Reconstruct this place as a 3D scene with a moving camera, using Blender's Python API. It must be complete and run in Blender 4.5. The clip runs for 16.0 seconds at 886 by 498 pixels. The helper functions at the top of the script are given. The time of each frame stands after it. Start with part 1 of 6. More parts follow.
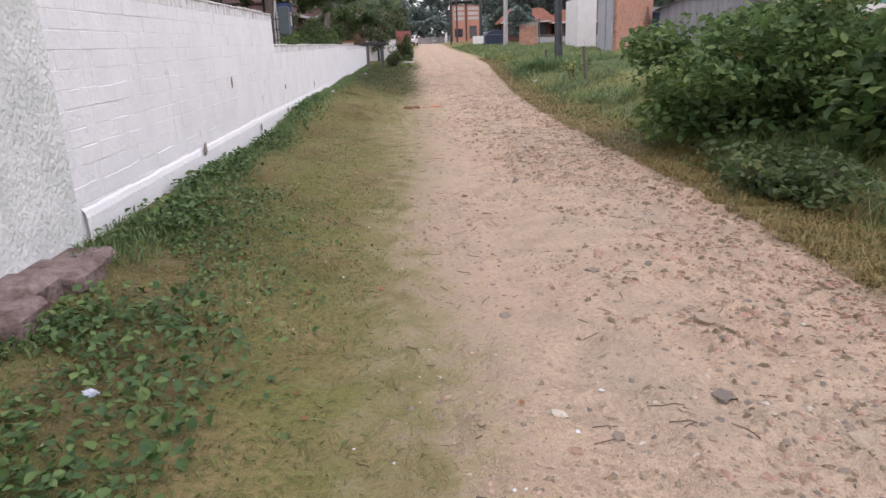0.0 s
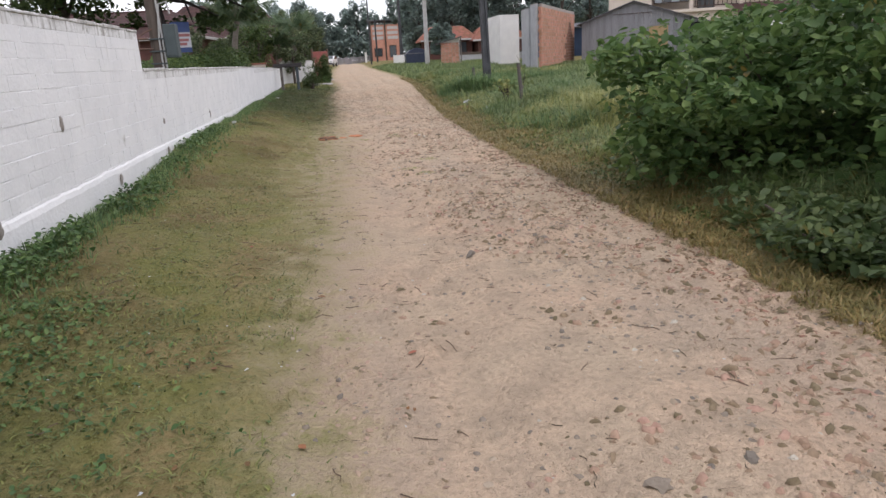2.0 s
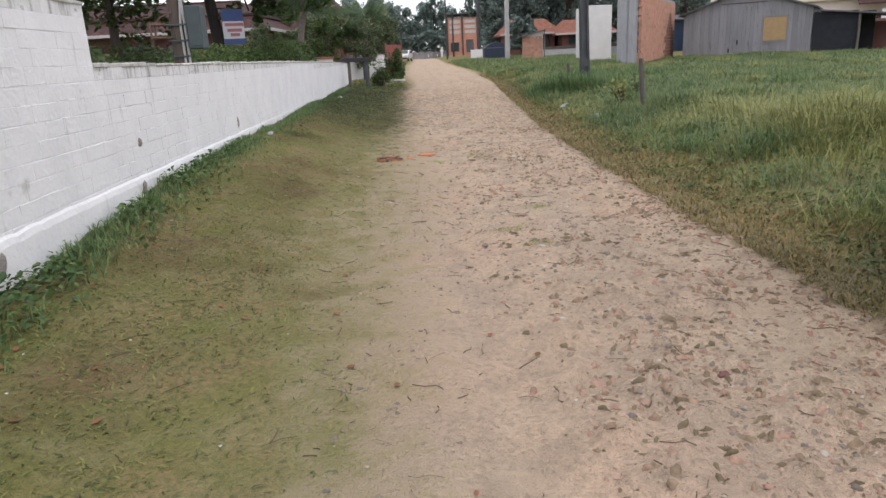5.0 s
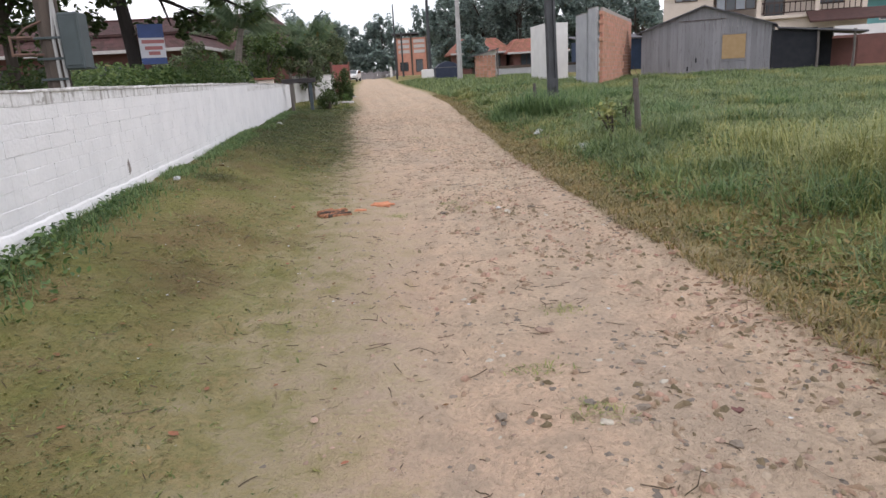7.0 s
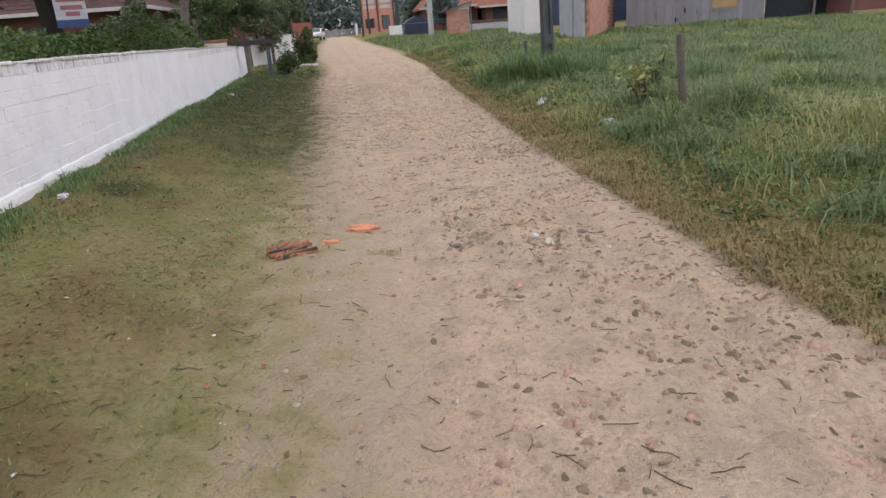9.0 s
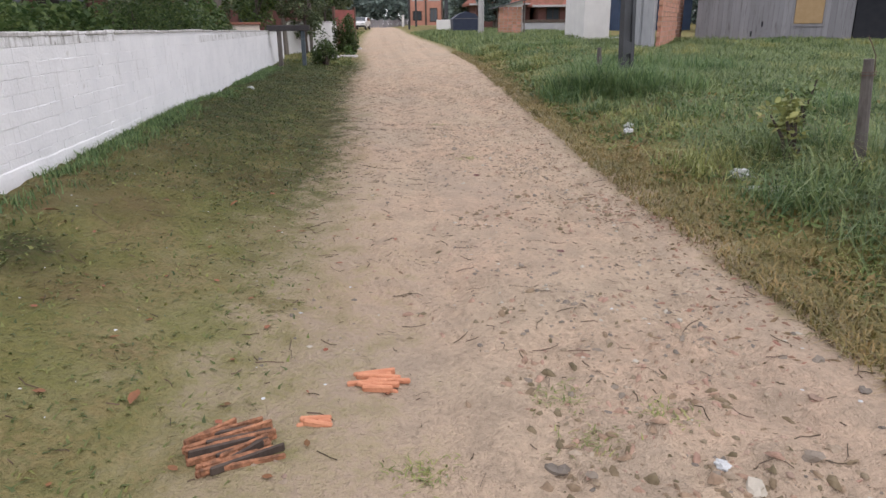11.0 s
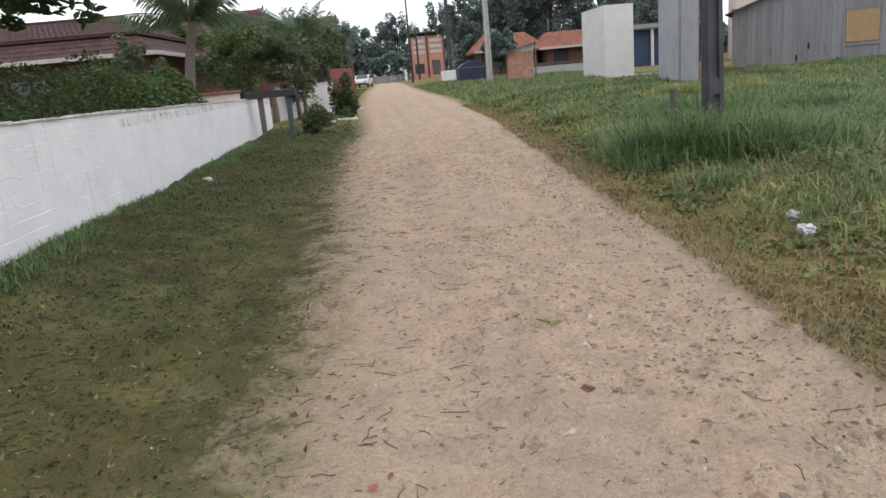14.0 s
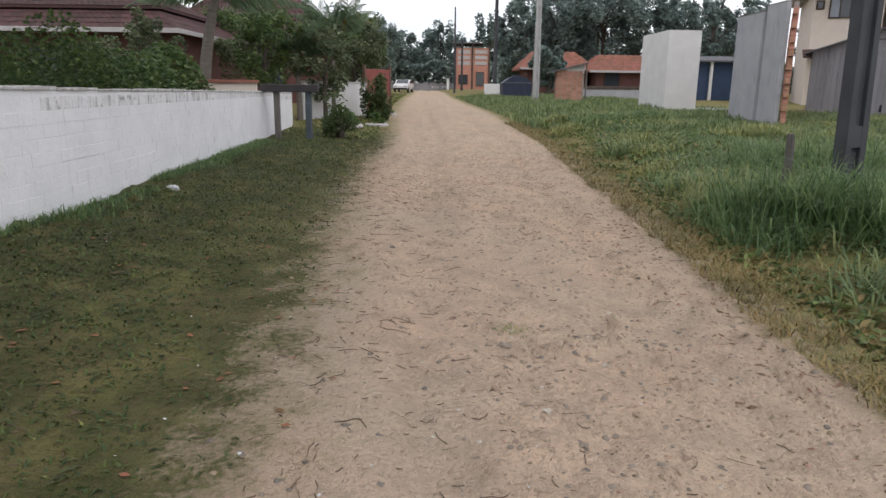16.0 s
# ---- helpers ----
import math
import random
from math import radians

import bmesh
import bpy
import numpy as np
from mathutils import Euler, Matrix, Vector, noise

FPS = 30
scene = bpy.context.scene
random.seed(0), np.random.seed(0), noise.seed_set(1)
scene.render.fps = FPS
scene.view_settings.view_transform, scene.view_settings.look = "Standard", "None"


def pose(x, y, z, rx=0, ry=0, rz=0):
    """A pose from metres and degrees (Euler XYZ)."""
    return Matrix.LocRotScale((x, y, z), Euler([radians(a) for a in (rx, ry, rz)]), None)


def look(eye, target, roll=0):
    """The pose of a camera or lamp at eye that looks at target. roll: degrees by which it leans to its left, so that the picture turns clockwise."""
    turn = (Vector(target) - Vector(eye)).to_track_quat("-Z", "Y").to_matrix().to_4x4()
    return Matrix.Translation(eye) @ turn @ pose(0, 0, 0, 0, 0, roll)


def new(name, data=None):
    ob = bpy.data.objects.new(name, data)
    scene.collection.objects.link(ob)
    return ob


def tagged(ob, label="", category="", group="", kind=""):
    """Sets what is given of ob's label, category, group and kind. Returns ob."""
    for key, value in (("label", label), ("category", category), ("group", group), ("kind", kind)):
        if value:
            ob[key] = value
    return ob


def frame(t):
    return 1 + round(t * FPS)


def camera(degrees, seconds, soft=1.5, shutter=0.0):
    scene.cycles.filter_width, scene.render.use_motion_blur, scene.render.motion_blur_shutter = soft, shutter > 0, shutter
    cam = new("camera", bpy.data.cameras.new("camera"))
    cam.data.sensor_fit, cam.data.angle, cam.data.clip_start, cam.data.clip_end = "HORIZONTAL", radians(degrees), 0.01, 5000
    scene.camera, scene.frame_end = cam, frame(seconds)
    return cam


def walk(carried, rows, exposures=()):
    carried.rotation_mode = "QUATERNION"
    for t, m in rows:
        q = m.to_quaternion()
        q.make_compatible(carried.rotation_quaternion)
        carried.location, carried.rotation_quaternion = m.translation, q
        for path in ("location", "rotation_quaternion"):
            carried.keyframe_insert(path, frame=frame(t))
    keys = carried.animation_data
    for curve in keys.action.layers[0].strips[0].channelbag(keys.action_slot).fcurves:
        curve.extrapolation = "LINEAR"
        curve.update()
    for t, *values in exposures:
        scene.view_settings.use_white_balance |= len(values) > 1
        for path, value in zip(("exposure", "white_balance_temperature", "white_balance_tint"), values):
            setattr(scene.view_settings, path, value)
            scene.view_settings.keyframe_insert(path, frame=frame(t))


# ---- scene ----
cam = camera(66.4, 16.0)
METRES, EYE, TILT, LEAN, TURN = 20.8, 1.5, -3.15, 0.0, 0.0
ROWS = [
    (0.0, 0.0, 0.0, 0.0, -0.49, -13.93, 1.97),
    (0.5, -0.0023, 0.0266, 0.0017, -1.89, -11.74, 4.49),
    (1.0, 0.0, 0.0551, 0.002, -5.77, -12.07, 3.15),
    (1.5, -0.0007, 0.0837, 0.0034, -4.98, -12.16, 1.53),
    (2.0, 0.0032, 0.1109, 0.0055, -6.91, -12.74, 3.43),
    (2.5, 0.0068, 0.141, 0.0072, -2.14, -11.22, 0.26),
    (3.0, 0.0047, 0.1715, 0.0084, -4.6, -12.24, 2.59),
    (3.5, 0.0061, 0.2042, 0.0102, -3.55, -13.27, 2.82),
    (4.0, 0.0043, 0.2341, 0.0112, -0.64, -12.21, 2.8),
    (6.5, 0.0038, 0.3839, 0.0199, -2.77, -13.91, 3.34),
    (7.0, 0.0007, 0.4147, 0.0219, -4.97, -11.46, 3.37),
    (7.5, -0.0003, 0.4464, 0.0243, -3.7, -13.93, 1.25),
    (8.0, -0.0018, 0.4756, 0.0274, -7.41, -15.38, 4.62),
    (10.5, -0.0015, 0.6337, 0.0373, -8.05, -14.59, 4.25),
    (11.0, 0.002, 0.6658, 0.0393, -4.12, -15.27, 0.83),
    (11.5, 0.0013, 0.6989, 0.0413, -5.33, -14.74, 2.49),
    (12.0, 0.0049, 0.7299, 0.0413, -1.42, -11.86, 3.69),
    (12.5, 0.0025, 0.764, 0.0419, -2.14, -11.42, 1.75),
    (13.0, 0.0069, 0.7969, 0.0447, -4.82, -14.3, 3.21),
    (13.5, 0.004, 0.8312, 0.0477, -1.14, -11.82, -0.09),
    (14.0, 0.0052, 0.8622, 0.0507, -3.69, -11.27, 5.28),
    (14.5, 0.0071, 0.8935, 0.0539, -3.52, -5.54, 1.39),
    (15.0, 0.008, 0.9256, 0.0532, -3.89, -11.35, 3.97),
    (15.5, 0.0097, 0.956, 0.0553, -4.13, -8.76, 3.59),
    (16.0, 0.0105, 0.9872, 0.0555, -0.55, -10.24, -0.59),
]
walk(cam, [(t, pose(0, 0, EYE, TILT, LEAN, TURN) @ pose(METRES * x, METRES * y, METRES * z, 90 + pitch, roll, yaw)) for t, x, y, z, yaw, pitch, roll in ROWS],
     [(t, stops, 6450, tint + 2) for t, stops, tint in ((0.0, 0.32, 20), (0.5, 0.1, 18), (1.5, 0.2, 16), (2.5, 0.08, 13), (3.5, 0.13, 13), (7.0, 0.2, 14), (8.0, 0.1, 15), (10.5, 0.18, 15), (11.0, 0.2, 15), (12.5, 0.24, 12), (13.5, 0.17, 12), (14.0, 0.13, 11), (14.5, -0.08, 6), (15.0, -0.1, 11), (16.0, -0.03, 12))])

# ---------------- world and sun ----------------
world = bpy.data.worlds.new("overcast_sky")
scene.world = world
world.use_nodes = True
wn, wl = world.node_tree.nodes, world.node_tree.links
sky = wn.new("ShaderNodeTexSky")
sky.sky_type, sky.sun_disc = "NISHITA", False
sky.sun_elevation, sky.sun_rotation = radians(52), radians(150)
hs = wn.new("ShaderNodeHueSaturation")
hs.inputs["Saturation"].default_value = 0.75
wl.new(sky.outputs[0], hs.inputs["Color"])
wtc = wn.new("ShaderNodeTexCoord")
wmp = wn.new("ShaderNodeMapping")
wmp.inputs["Scale"].default_value = (1.6, 1.6, 5.0)
cl = wn.new("ShaderNodeTexNoise")
cl.inputs["Scale"].default_value, cl.inputs["Detail"].default_value = 1.7, 5.0
wl.new(wtc.outputs["Generated"], wmp.inputs[0])
wl.new(wmp.outputs[0], cl.inputs["Vector"])
clr = wn.new("ShaderNodeValToRGB")
clr.color_ramp.elements[0].position, clr.color_ramp.elements[1].position = 0.30, 0.52
clr.color_ramp.elements[0].color = (0.45, 0.45, 0.45, 1)
wl.new(cl.outputs[0], clr.inputs[0])
wmx = wn.new("ShaderNodeMixRGB")
wmx.inputs[2].default_value = (10.4, 10.6, 11.0, 1)
wl.new(clr.outputs[0], wmx.inputs[0])
wl.new(hs.outputs[0], wmx.inputs[1])
wl.new(wmx.outputs[0], wn["Background"].inputs[0])
wn["Background"].inputs[1].default_value = 0.12
sun = new("sun", bpy.data.lights.new("sun", "SUN"))
sun.data.energy, sun.data.angle, sun.data.color = 0.8, radians(25), (1.0, 0.95, 0.88)
sun.matrix_world = look((0, 0, 40), (-14, 24, 0))

# ---------------- materials ----------------
def mat(name, a, b=None, scale=6.0, rough=0.85, bump=0.15, fine=60.0, spot=None, metal=0.0, coord="Object", stretch=(1, 1, 1), islands=0.0, obrand=0.0, spec=0.3, streak=None):
    """Two-scale mottled surface: a and b mixed by a broad noise, a finer grain on top, optional dirt spots or downward streaks."""
    m = bpy.data.materials.new(name)
    m.use_nodes = True
    n, l = m.node_tree.nodes, m.node_tree.links
    p = n["Principled BSDF"]
    p.inputs["Roughness"].default_value, p.inputs["Metallic"].default_value = rough, metal
    p.inputs["Specular IOR Level"].default_value = spec
    tc = n.new("ShaderNodeTexCoord")
    mp = n.new("ShaderNodeMapping")
    mp.inputs["Scale"].default_value = stretch
    l.new(tc.outputs[coord], mp.inputs[0])
    if coord == "Object":
        geo = n.new("ShaderNodeNewGeometry")
        l.new(geo.outputs["Position"], mp.inputs[0])
    def noise_node(s, det=4):
        t = n.new("ShaderNodeTexNoise")
        t.inputs["Scale"].default_value, t.inputs["Detail"].default_value = s, det
        l.new(mp.outputs[0], t.inputs["Vector"])
        return t.outputs[0]
    def ramp(src, lo, hi):
        r = n.new("ShaderNodeMapRange")
        r.inputs[1].default_value, r.inputs[2].default_value = lo, hi
        l.new(src, r.inputs[0])
        return r.outputs[0]
    def mix(f, c1, c2, mode="MIX"):
        x = n.new("ShaderNodeMixRGB")
        x.blend_type = mode
        for k, v in enumerate((f, c1, c2)):
            if hasattr(v, "default_value"):
                l.new(v, x.inputs[k])
            else:
                x.inputs[k].default_value = v if k == 0 else (*v, 1)
        return x.outputs[0]
    b = b or tuple(c * 0.75 for c in a)
    col = mix(ramp(noise_node(scale), 0.35, 0.65), a, b)
    f1 = noise_node(fine, 3)
    col = mix(0.35, col, mix(ramp(f1, 0.3, 0.7), a, b))
    if spot:
        sc, lo, colour = spot
        col = mix(ramp(noise_node(sc, 6), lo, lo + 0.07), col, colour)
    if streak:
        colour, lo = streak
        ms = n.new("ShaderNodeMapping")
        ms.inputs["Scale"].default_value = (13.0, 13.0, 1.3)
        l.new(geo.outputs["Position"], ms.inputs[0])
        ts = n.new("ShaderNodeTexNoise")
        ts.inputs["Scale"].default_value, ts.inputs["Detail"].default_value = 1.0, 5
        l.new(ms.outputs[0], ts.inputs["Vector"])
        col = mix(ramp(ts.outputs[0], lo, lo + 0.16), col, colour)
    if islands or obrand:
        if islands:
            g = n.new("ShaderNodeNewGeometry")
            src, amp = g.outputs["Random Per Island"], islands
        else:
            g = n.new("ShaderNodeObjectInfo")
            src, amp = g.outputs["Random"], obrand
        h = n.new("ShaderNodeHueSaturation")
        r = n.new("ShaderNodeMapRange")
        r.inputs[3].default_value, r.inputs[4].default_value = 1 - amp, 1 + amp
        l.new(src, r.inputs[0])
        l.new(r.outputs[0], h.inputs["Value"])
        r2 = n.new("ShaderNodeMapRange")
        r2.inputs[3].default_value, r2.inputs[4].default_value = 0.5 + amp * 0.06, 0.5 - amp * 0.06
        l.new(src, r2.inputs[0])
        l.new(r2.outputs[0], h.inputs["Hue"])
        l.new(col, h.inputs["Color"])
        col = h.outputs[0]
    l.new(col, p.inputs["Base Color"])
    if bump:
        bp = n.new("ShaderNodeBump")
        bp.inputs["Strength"].default_value, bp.inputs["Distance"].default_value = bump, 0.02
        l.new(f1, bp.inputs["Height"])
        l.new(bp.outputs[0], p.inputs["Normal"])
    return m


def leafmat(name, a, b, dry=(0.2, 0.14, 0.03), isl=0.35, trans=0.25):
    m = mat(name, a, b, scale=1.3, rough=0.5, bump=0.0, fine=9, islands=isl, spec=0.35, spot=(2.2, 0.66, dry))
    n, l = m.node_tree.nodes, m.node_tree.links
    p = n["Principled BSDF"]
    tr = n.new("ShaderNodeBsdfTranslucent")
    src = p.inputs["Base Color"].links[0].from_socket
    l.new(src, tr.inputs[0])
    ms = n.new("ShaderNodeMixShader")
    ms.inputs[0].default_value = trans
    l.new(p.outputs[0], ms.inputs[1])
    l.new(tr.outputs[0], ms.inputs[2])
    l.new(ms.outputs[0], n["Material Output"].inputs[0])
    return m


M_WALL = mat("white_limewash", (0.79, 0.79, 0.80), (0.70, 0.705, 0.72), 2.2, 0.8, 0.42, 26, spot=(3.5, 0.70, (0.55, 0.54, 0.53)), streak=((0.56, 0.555, 0.55), 0.635))
M_WALLD = mat("drip_stained_limewash", (0.78, 0.78, 0.79), (0.62, 0.62, 0.62), 7, 0.85, 0.8, 22, spot=(9, 0.62, (0.36, 0.35, 0.335)), streak=((0.34, 0.33, 0.315), 0.52))
M_WALLTOP = mat("weathered_coping", (0.62, 0.61, 0.60), (0.28, 0.27, 0.26), 9, 0.9, 0.5, 40)
M_STUCCO = mat("rough_stucco", (0.72, 0.74, 0.73), (0.52, 0.55, 0.53), 3.5, 0.9, 1.0, 25, spot=(2.5, 0.66, (0.36, 0.38, 0.35)))
M_FOUND = mat("mossy_foundation", (0.085, 0.052, 0.045), (0.27, 0.21, 0.2), 7, 0.95, 1.0, 30)
M_DIRTY = mat("grey_render_patch", (0.32, 0.3, 0.28), (0.18, 0.15, 0.13), 9, 0.9, 0.5)
M_TIMBER = mat("dark_weathered_timber", (0.06, 0.045, 0.038), (0.11, 0.085, 0.07), 4, 0.8, 0.4, 40, stretch=(1, 1, 0.3))
M_GREYWOOD = mat("silvered_boards", (0.265, 0.265, 0.285), (0.205, 0.205, 0.22), 2.5, 0.85, 0.4, 30, stretch=(1, 1, 0.15), obrand=0.1, streak=((0.12, 0.115, 0.12), 0.6))
M_POLE = mat("dark_concrete_pole", (0.075, 0.08, 0.088), (0.05, 0.052, 0.058), 3, 0.75, 0.3)
M_LPOLE = mat("pale_concrete_pole", (0.42, 0.42, 0.42), (0.33, 0.33, 0.33), 3, 0.8, 0.2)
M_POST = mat("old_fence_post", (0.17, 0.155, 0.145), (0.09, 0.08, 0.075), 8, 0.9, 0.6, stretch=(1, 1, 0.3))
M_WHITEP = mat("white_plaster", (0.70, 0.70, 0.69), (0.60, 0.60, 0.6), 1.6, 0.85, 0.2, streak=((0.5, 0.5, 0.5), 0.62))
M_CONC = mat("grey_render", (0.40, 0.41, 0.43), (0.32, 0.33, 0.35), 1.8, 0.88, 0.3, streak=((0.24, 0.25, 0.26), 0.6))
M_BRICK = mat("orange_hollow_brick", (0.47, 0.26, 0.185), (0.39, 0.20, 0.14), 3, 0.9, 0.4, obrand=0.18)
M_BRICKJ = mat("orange_brick_joined", (0.47, 0.26, 0.185), (0.39, 0.20, 0.14), 3, 0.9, 0.4, islands=0.2)
M_MORTAR = mat("mortar", (0.36, 0.33, 0.31), (0.28, 0.25, 0.23), 6, 0.95, 0.3)
M_ROOF = mat("dark_red_roof_tiles", (0.088, 0.044, 0.041), (0.056, 0.032, 0.031), 2.5, 0.85, 0.4, 20, islands=0.22, spot=(6, 0.70, (0.24, 0.16, 0.14)))
M_ROOFO = mat("orange_roof_tiles", (0.30, 0.13, 0.09), (0.21, 0.09, 0.066), 2.5, 0.85, 0.3, islands=0.2)
M_REDWALL = mat("brown_red_wall", (0.17, 0.08, 0.07), (0.12, 0.06, 0.055), 2, 0.85, 0.2)
M_FASCIA = mat("pale_fascia", (0.50, 0.48, 0.47), (0.40, 0.38, 0.38), 5, 0.8, 0.1)
M_CREAM = mat("cream_plaster", (0.65, 0.575, 0.50), (0.57, 0.50, 0.44), 1.5, 0.85, 0.15, streak=((0.5, 0.44, 0.38), 0.66))
M_DARKWOOD = mat("dark_window_wood", (0.06, 0.035, 0.028), (0.04, 0.025, 0.02), 5, 0.6, 0.1)
M_CURTAIN = mat("grey_curtain", (0.33, 0.36, 0.40), (0.25, 0.28, 0.32), 4, 0.7, 0.05, stretch=(6, 6, 0.3))
M_SHUTTER = mat("yellow_plywood", (0.40, 0.285, 0.16), (0.34, 0.235, 0.125), 5, 0.8, 0.15)
M_TIN = mat("fibre_cement_sheet", (0.15, 0.15, 0.165), (0.09, 0.09, 0.10), 4, 0.85, 0.2)
M_BLUE = mat("faded_blue_paint", (0.045, 0.075, 0.14), (0.035, 0.055, 0.10), 2, 0.7, 0.1)
M_TARP = mat("dark_blue_tarpaulin", (0.02, 0.028, 0.055), (0.03, 0.04, 0.07), 3, 0.5, 0.3, 12)
M_TEAL = mat("teal_paint", (0.12, 0.30, 0.31), (0.10, 0.25, 0.27), 2, 0.7, 0.1)
M_BLACK = mat("black_shade_net", (0.018, 0.02, 0.026), (0.028, 0.03, 0.036), 3, 0.9, 0.2)
M_METAL = mat("grey_green_steel", (0.075, 0.095, 0.10), (0.06, 0.075, 0.08), 5, 0.55, 0.1, metal=0.2)
M_RUST = mat("rusty_steel", (0.17, 0.10, 0.075), (0.10, 0.07, 0.06), 9, 0.85, 0.3)
M_CAR = mat("white_car_paint", (0.75, 0.75, 0.75), (0.7, 0.7, 0.7), 2, 0.25, 0.0, spec=0.5)
M_TYRE = mat("black_rubber", (0.02, 0.02, 0.02), (0.03, 0.03, 0.03), 9, 0.8, 0.2)
M_CHROME = mat("grey_metal", (0.5, 0.5, 0.52), (0.4, 0.4, 0.42), 9, 0.35, 0.0, metal=0.8)
M_LAMPG = mat("red_lamp_plastic", (0.4, 0.02, 0.015), (0.3, 0.015, 0.01), 9, 0.25, 0.0)
M_SIGNB = mat("blue_sign_paint", (0.06, 0.10, 0.26), (0.05, 0.08, 0.2), 5, 0.5, 0.0)
M_SIGNW = mat("white_sign_paint", (0.62, 0.62, 0.66), (0.55, 0.55, 0.6), 5, 0.5, 0.0)
M_SIGNR = mat("red_sign_paint", (0.42, 0.17, 0.17), (0.36, 0.14, 0.14), 5, 0.5, 0.0)
M_DARKBARK = mat("blackish_bark", (0.045, 0.038, 0.036), (0.028, 0.025, 0.025), 7, 0.9, 0.8, 30, stretch=(1, 1, 0.25))
M_REDGATE = mat("faded_red_paint", (0.27, 0.085, 0.075), (0.2, 0.065, 0.06), 4, 0.7, 0.2)
M_BARK = mat("grey_brown_bark", (0.105, 0.085, 0.072), (0.06, 0.048, 0.042), 7, 0.9, 0.8, 30, stretch=(1, 1, 0.25))
M_PALMBARK = mat("palm_bark", (0.19, 0.17, 0.15), (0.12, 0.105, 0.09), 9, 0.9, 0.6, stretch=(0.4, 0.4, 2))
M_LEAF = leafmat("broad_green_leaf", (0.125, 0.2, 0.062), (0.065, 0.122, 0.04), trans=0.42)
# far leaves made paler and bluer: distance haze is put into their colour
M_LEAFHAZE = leafmat("hazed_far_leaf", (0.25, 0.315, 0.285), (0.18, 0.24, 0.228), isl=0.45, trans=0.5)
M_LEAFT = leafmat("almond_tree_leaf", (0.10, 0.145, 0.055), (0.06, 0.095, 0.036), trans=0.45)
M_PALM = leafmat("palm_frond", (0.13, 0.19, 0.10), (0.085, 0.135, 0.075), trans=0.4)
M_IVY = leafmat("wall_weed_leaf", (0.095, 0.165, 0.05), (0.055, 0.11, 0.032), isl=0.45)
M_LEAFG = leafmat("grey_olive_leaf", (0.17, 0.21, 0.115), (0.10, 0.135, 0.075), dry=(0.2, 0.15, 0.07), isl=0.45, trans=0.4)
M_HEDGE = leafmat("green_hedge_leaf", (0.12, 0.18, 0.06), (0.065, 0.11, 0.038), dry=(0.2, 0.15, 0.06), isl=0.45, trans=0.4)
M_FRINGE = leafmat("trampled_straw_grass", (0.28, 0.215, 0.08), (0.165, 0.145, 0.05), dry=(0.31, 0.185, 0.08), isl=0.45)
# dark green turf whose colour also carries the tree's shade
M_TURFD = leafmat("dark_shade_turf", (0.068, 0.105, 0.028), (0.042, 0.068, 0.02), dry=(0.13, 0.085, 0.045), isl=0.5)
M_WEED = leafmat("meadow_weed_leaf", (0.14, 0.2, 0.06), (0.085, 0.14, 0.045), dry=(0.26, 0.2, 0.08), isl=0.45, trans=0.3)
M_BEAM = mat("blackened_timber", (0.035, 0.033, 0.036), (0.055, 0.05, 0.05), 5, 0.75, 0.3)
M_BLUEPOST = mat("blue_grey_post", (0.075, 0.095, 0.115), (0.055, 0.07, 0.08), 5, 0.8, 0.3)
M_GRASS = leafmat("meadow_grass", (0.2, 0.26, 0.105), (0.13, 0.19, 0.085), dry=(0.29, 0.26, 0.11), isl=0.45, trans=0.4)
M_GRASSY = leafmat("seeding_yellow_grass", (0.34, 0.34, 0.13), (0.215, 0.25, 0.085), dry=(0.38, 0.32, 0.16), isl=0.3, trans=0.3)
M_GRASSD = leafmat("dense_dark_grass", (0.165, 0.25, 0.1), (0.11, 0.185, 0.075), dry=(0.22, 0.24, 0.1), isl=0.45, trans=0.45)
M_TURF = leafmat("short_turf", (0.165, 0.185, 0.055), (0.105, 0.13, 0.04), dry=(0.30, 0.21, 0.09), isl=0.5, trans=0.2)
M_DRY = mat("dead_leaf", (0.25, 0.11, 0.05), (0.15, 0.075, 0.04), 9, 0.8, 0.1, islands=0.4)
M_TWIG = mat("dead_twig", (0.12, 0.085, 0.055), (0.075, 0.055, 0.04), 20, 0.9, 0.2, islands=0.3)
def stonemat(name, per_object):
    """Mixed pebbles: tan, grey, rosy and pale, one tone to a stone."""
    m = mat(name, (0.92, 0.92, 0.92), (0.7, 0.7, 0.7), 14, 0.85, 0.4, 70)
    n, l = m.node_tree.nodes, m.node_tree.links
    p = n["Principled BSDF"]
    g = n.new("ShaderNodeObjectInfo" if per_object else "ShaderNodeNewGeometry")
    rp = n.new("ShaderNodeValToRGB")
    rp.color_ramp.interpolation = "CONSTANT"
    for k, (q, c) in enumerate(((0.0, (0.36, 0.285, 0.21)), (0.3, (0.27, 0.225, 0.18)), (0.55, (0.2, 0.172, 0.145)), (0.72, (0.33, 0.235, 0.18)), (0.82, (0.43, 0.35, 0.265)), (0.95, (0.54, 0.49, 0.41)))):
        e = rp.color_ramp.elements[k] if k < 2 else rp.color_ramp.elements.new(q)
        e.position, e.color = q, (*c, 1)
    l.new(g.outputs["Random" if per_object else "Random Per Island"], rp.inputs[0])
    x = n.new("ShaderNodeMixRGB")
    x.blend_type = "MULTIPLY"
    x.inputs[0].default_value = 1.0
    l.new(rp.outputs[0], x.inputs[1])
    l.new(p.inputs["Base Color"].links[0].from_socket, x.inputs[2])
    l.new(x.outputs[0], p.inputs["Base Color"])
    return m


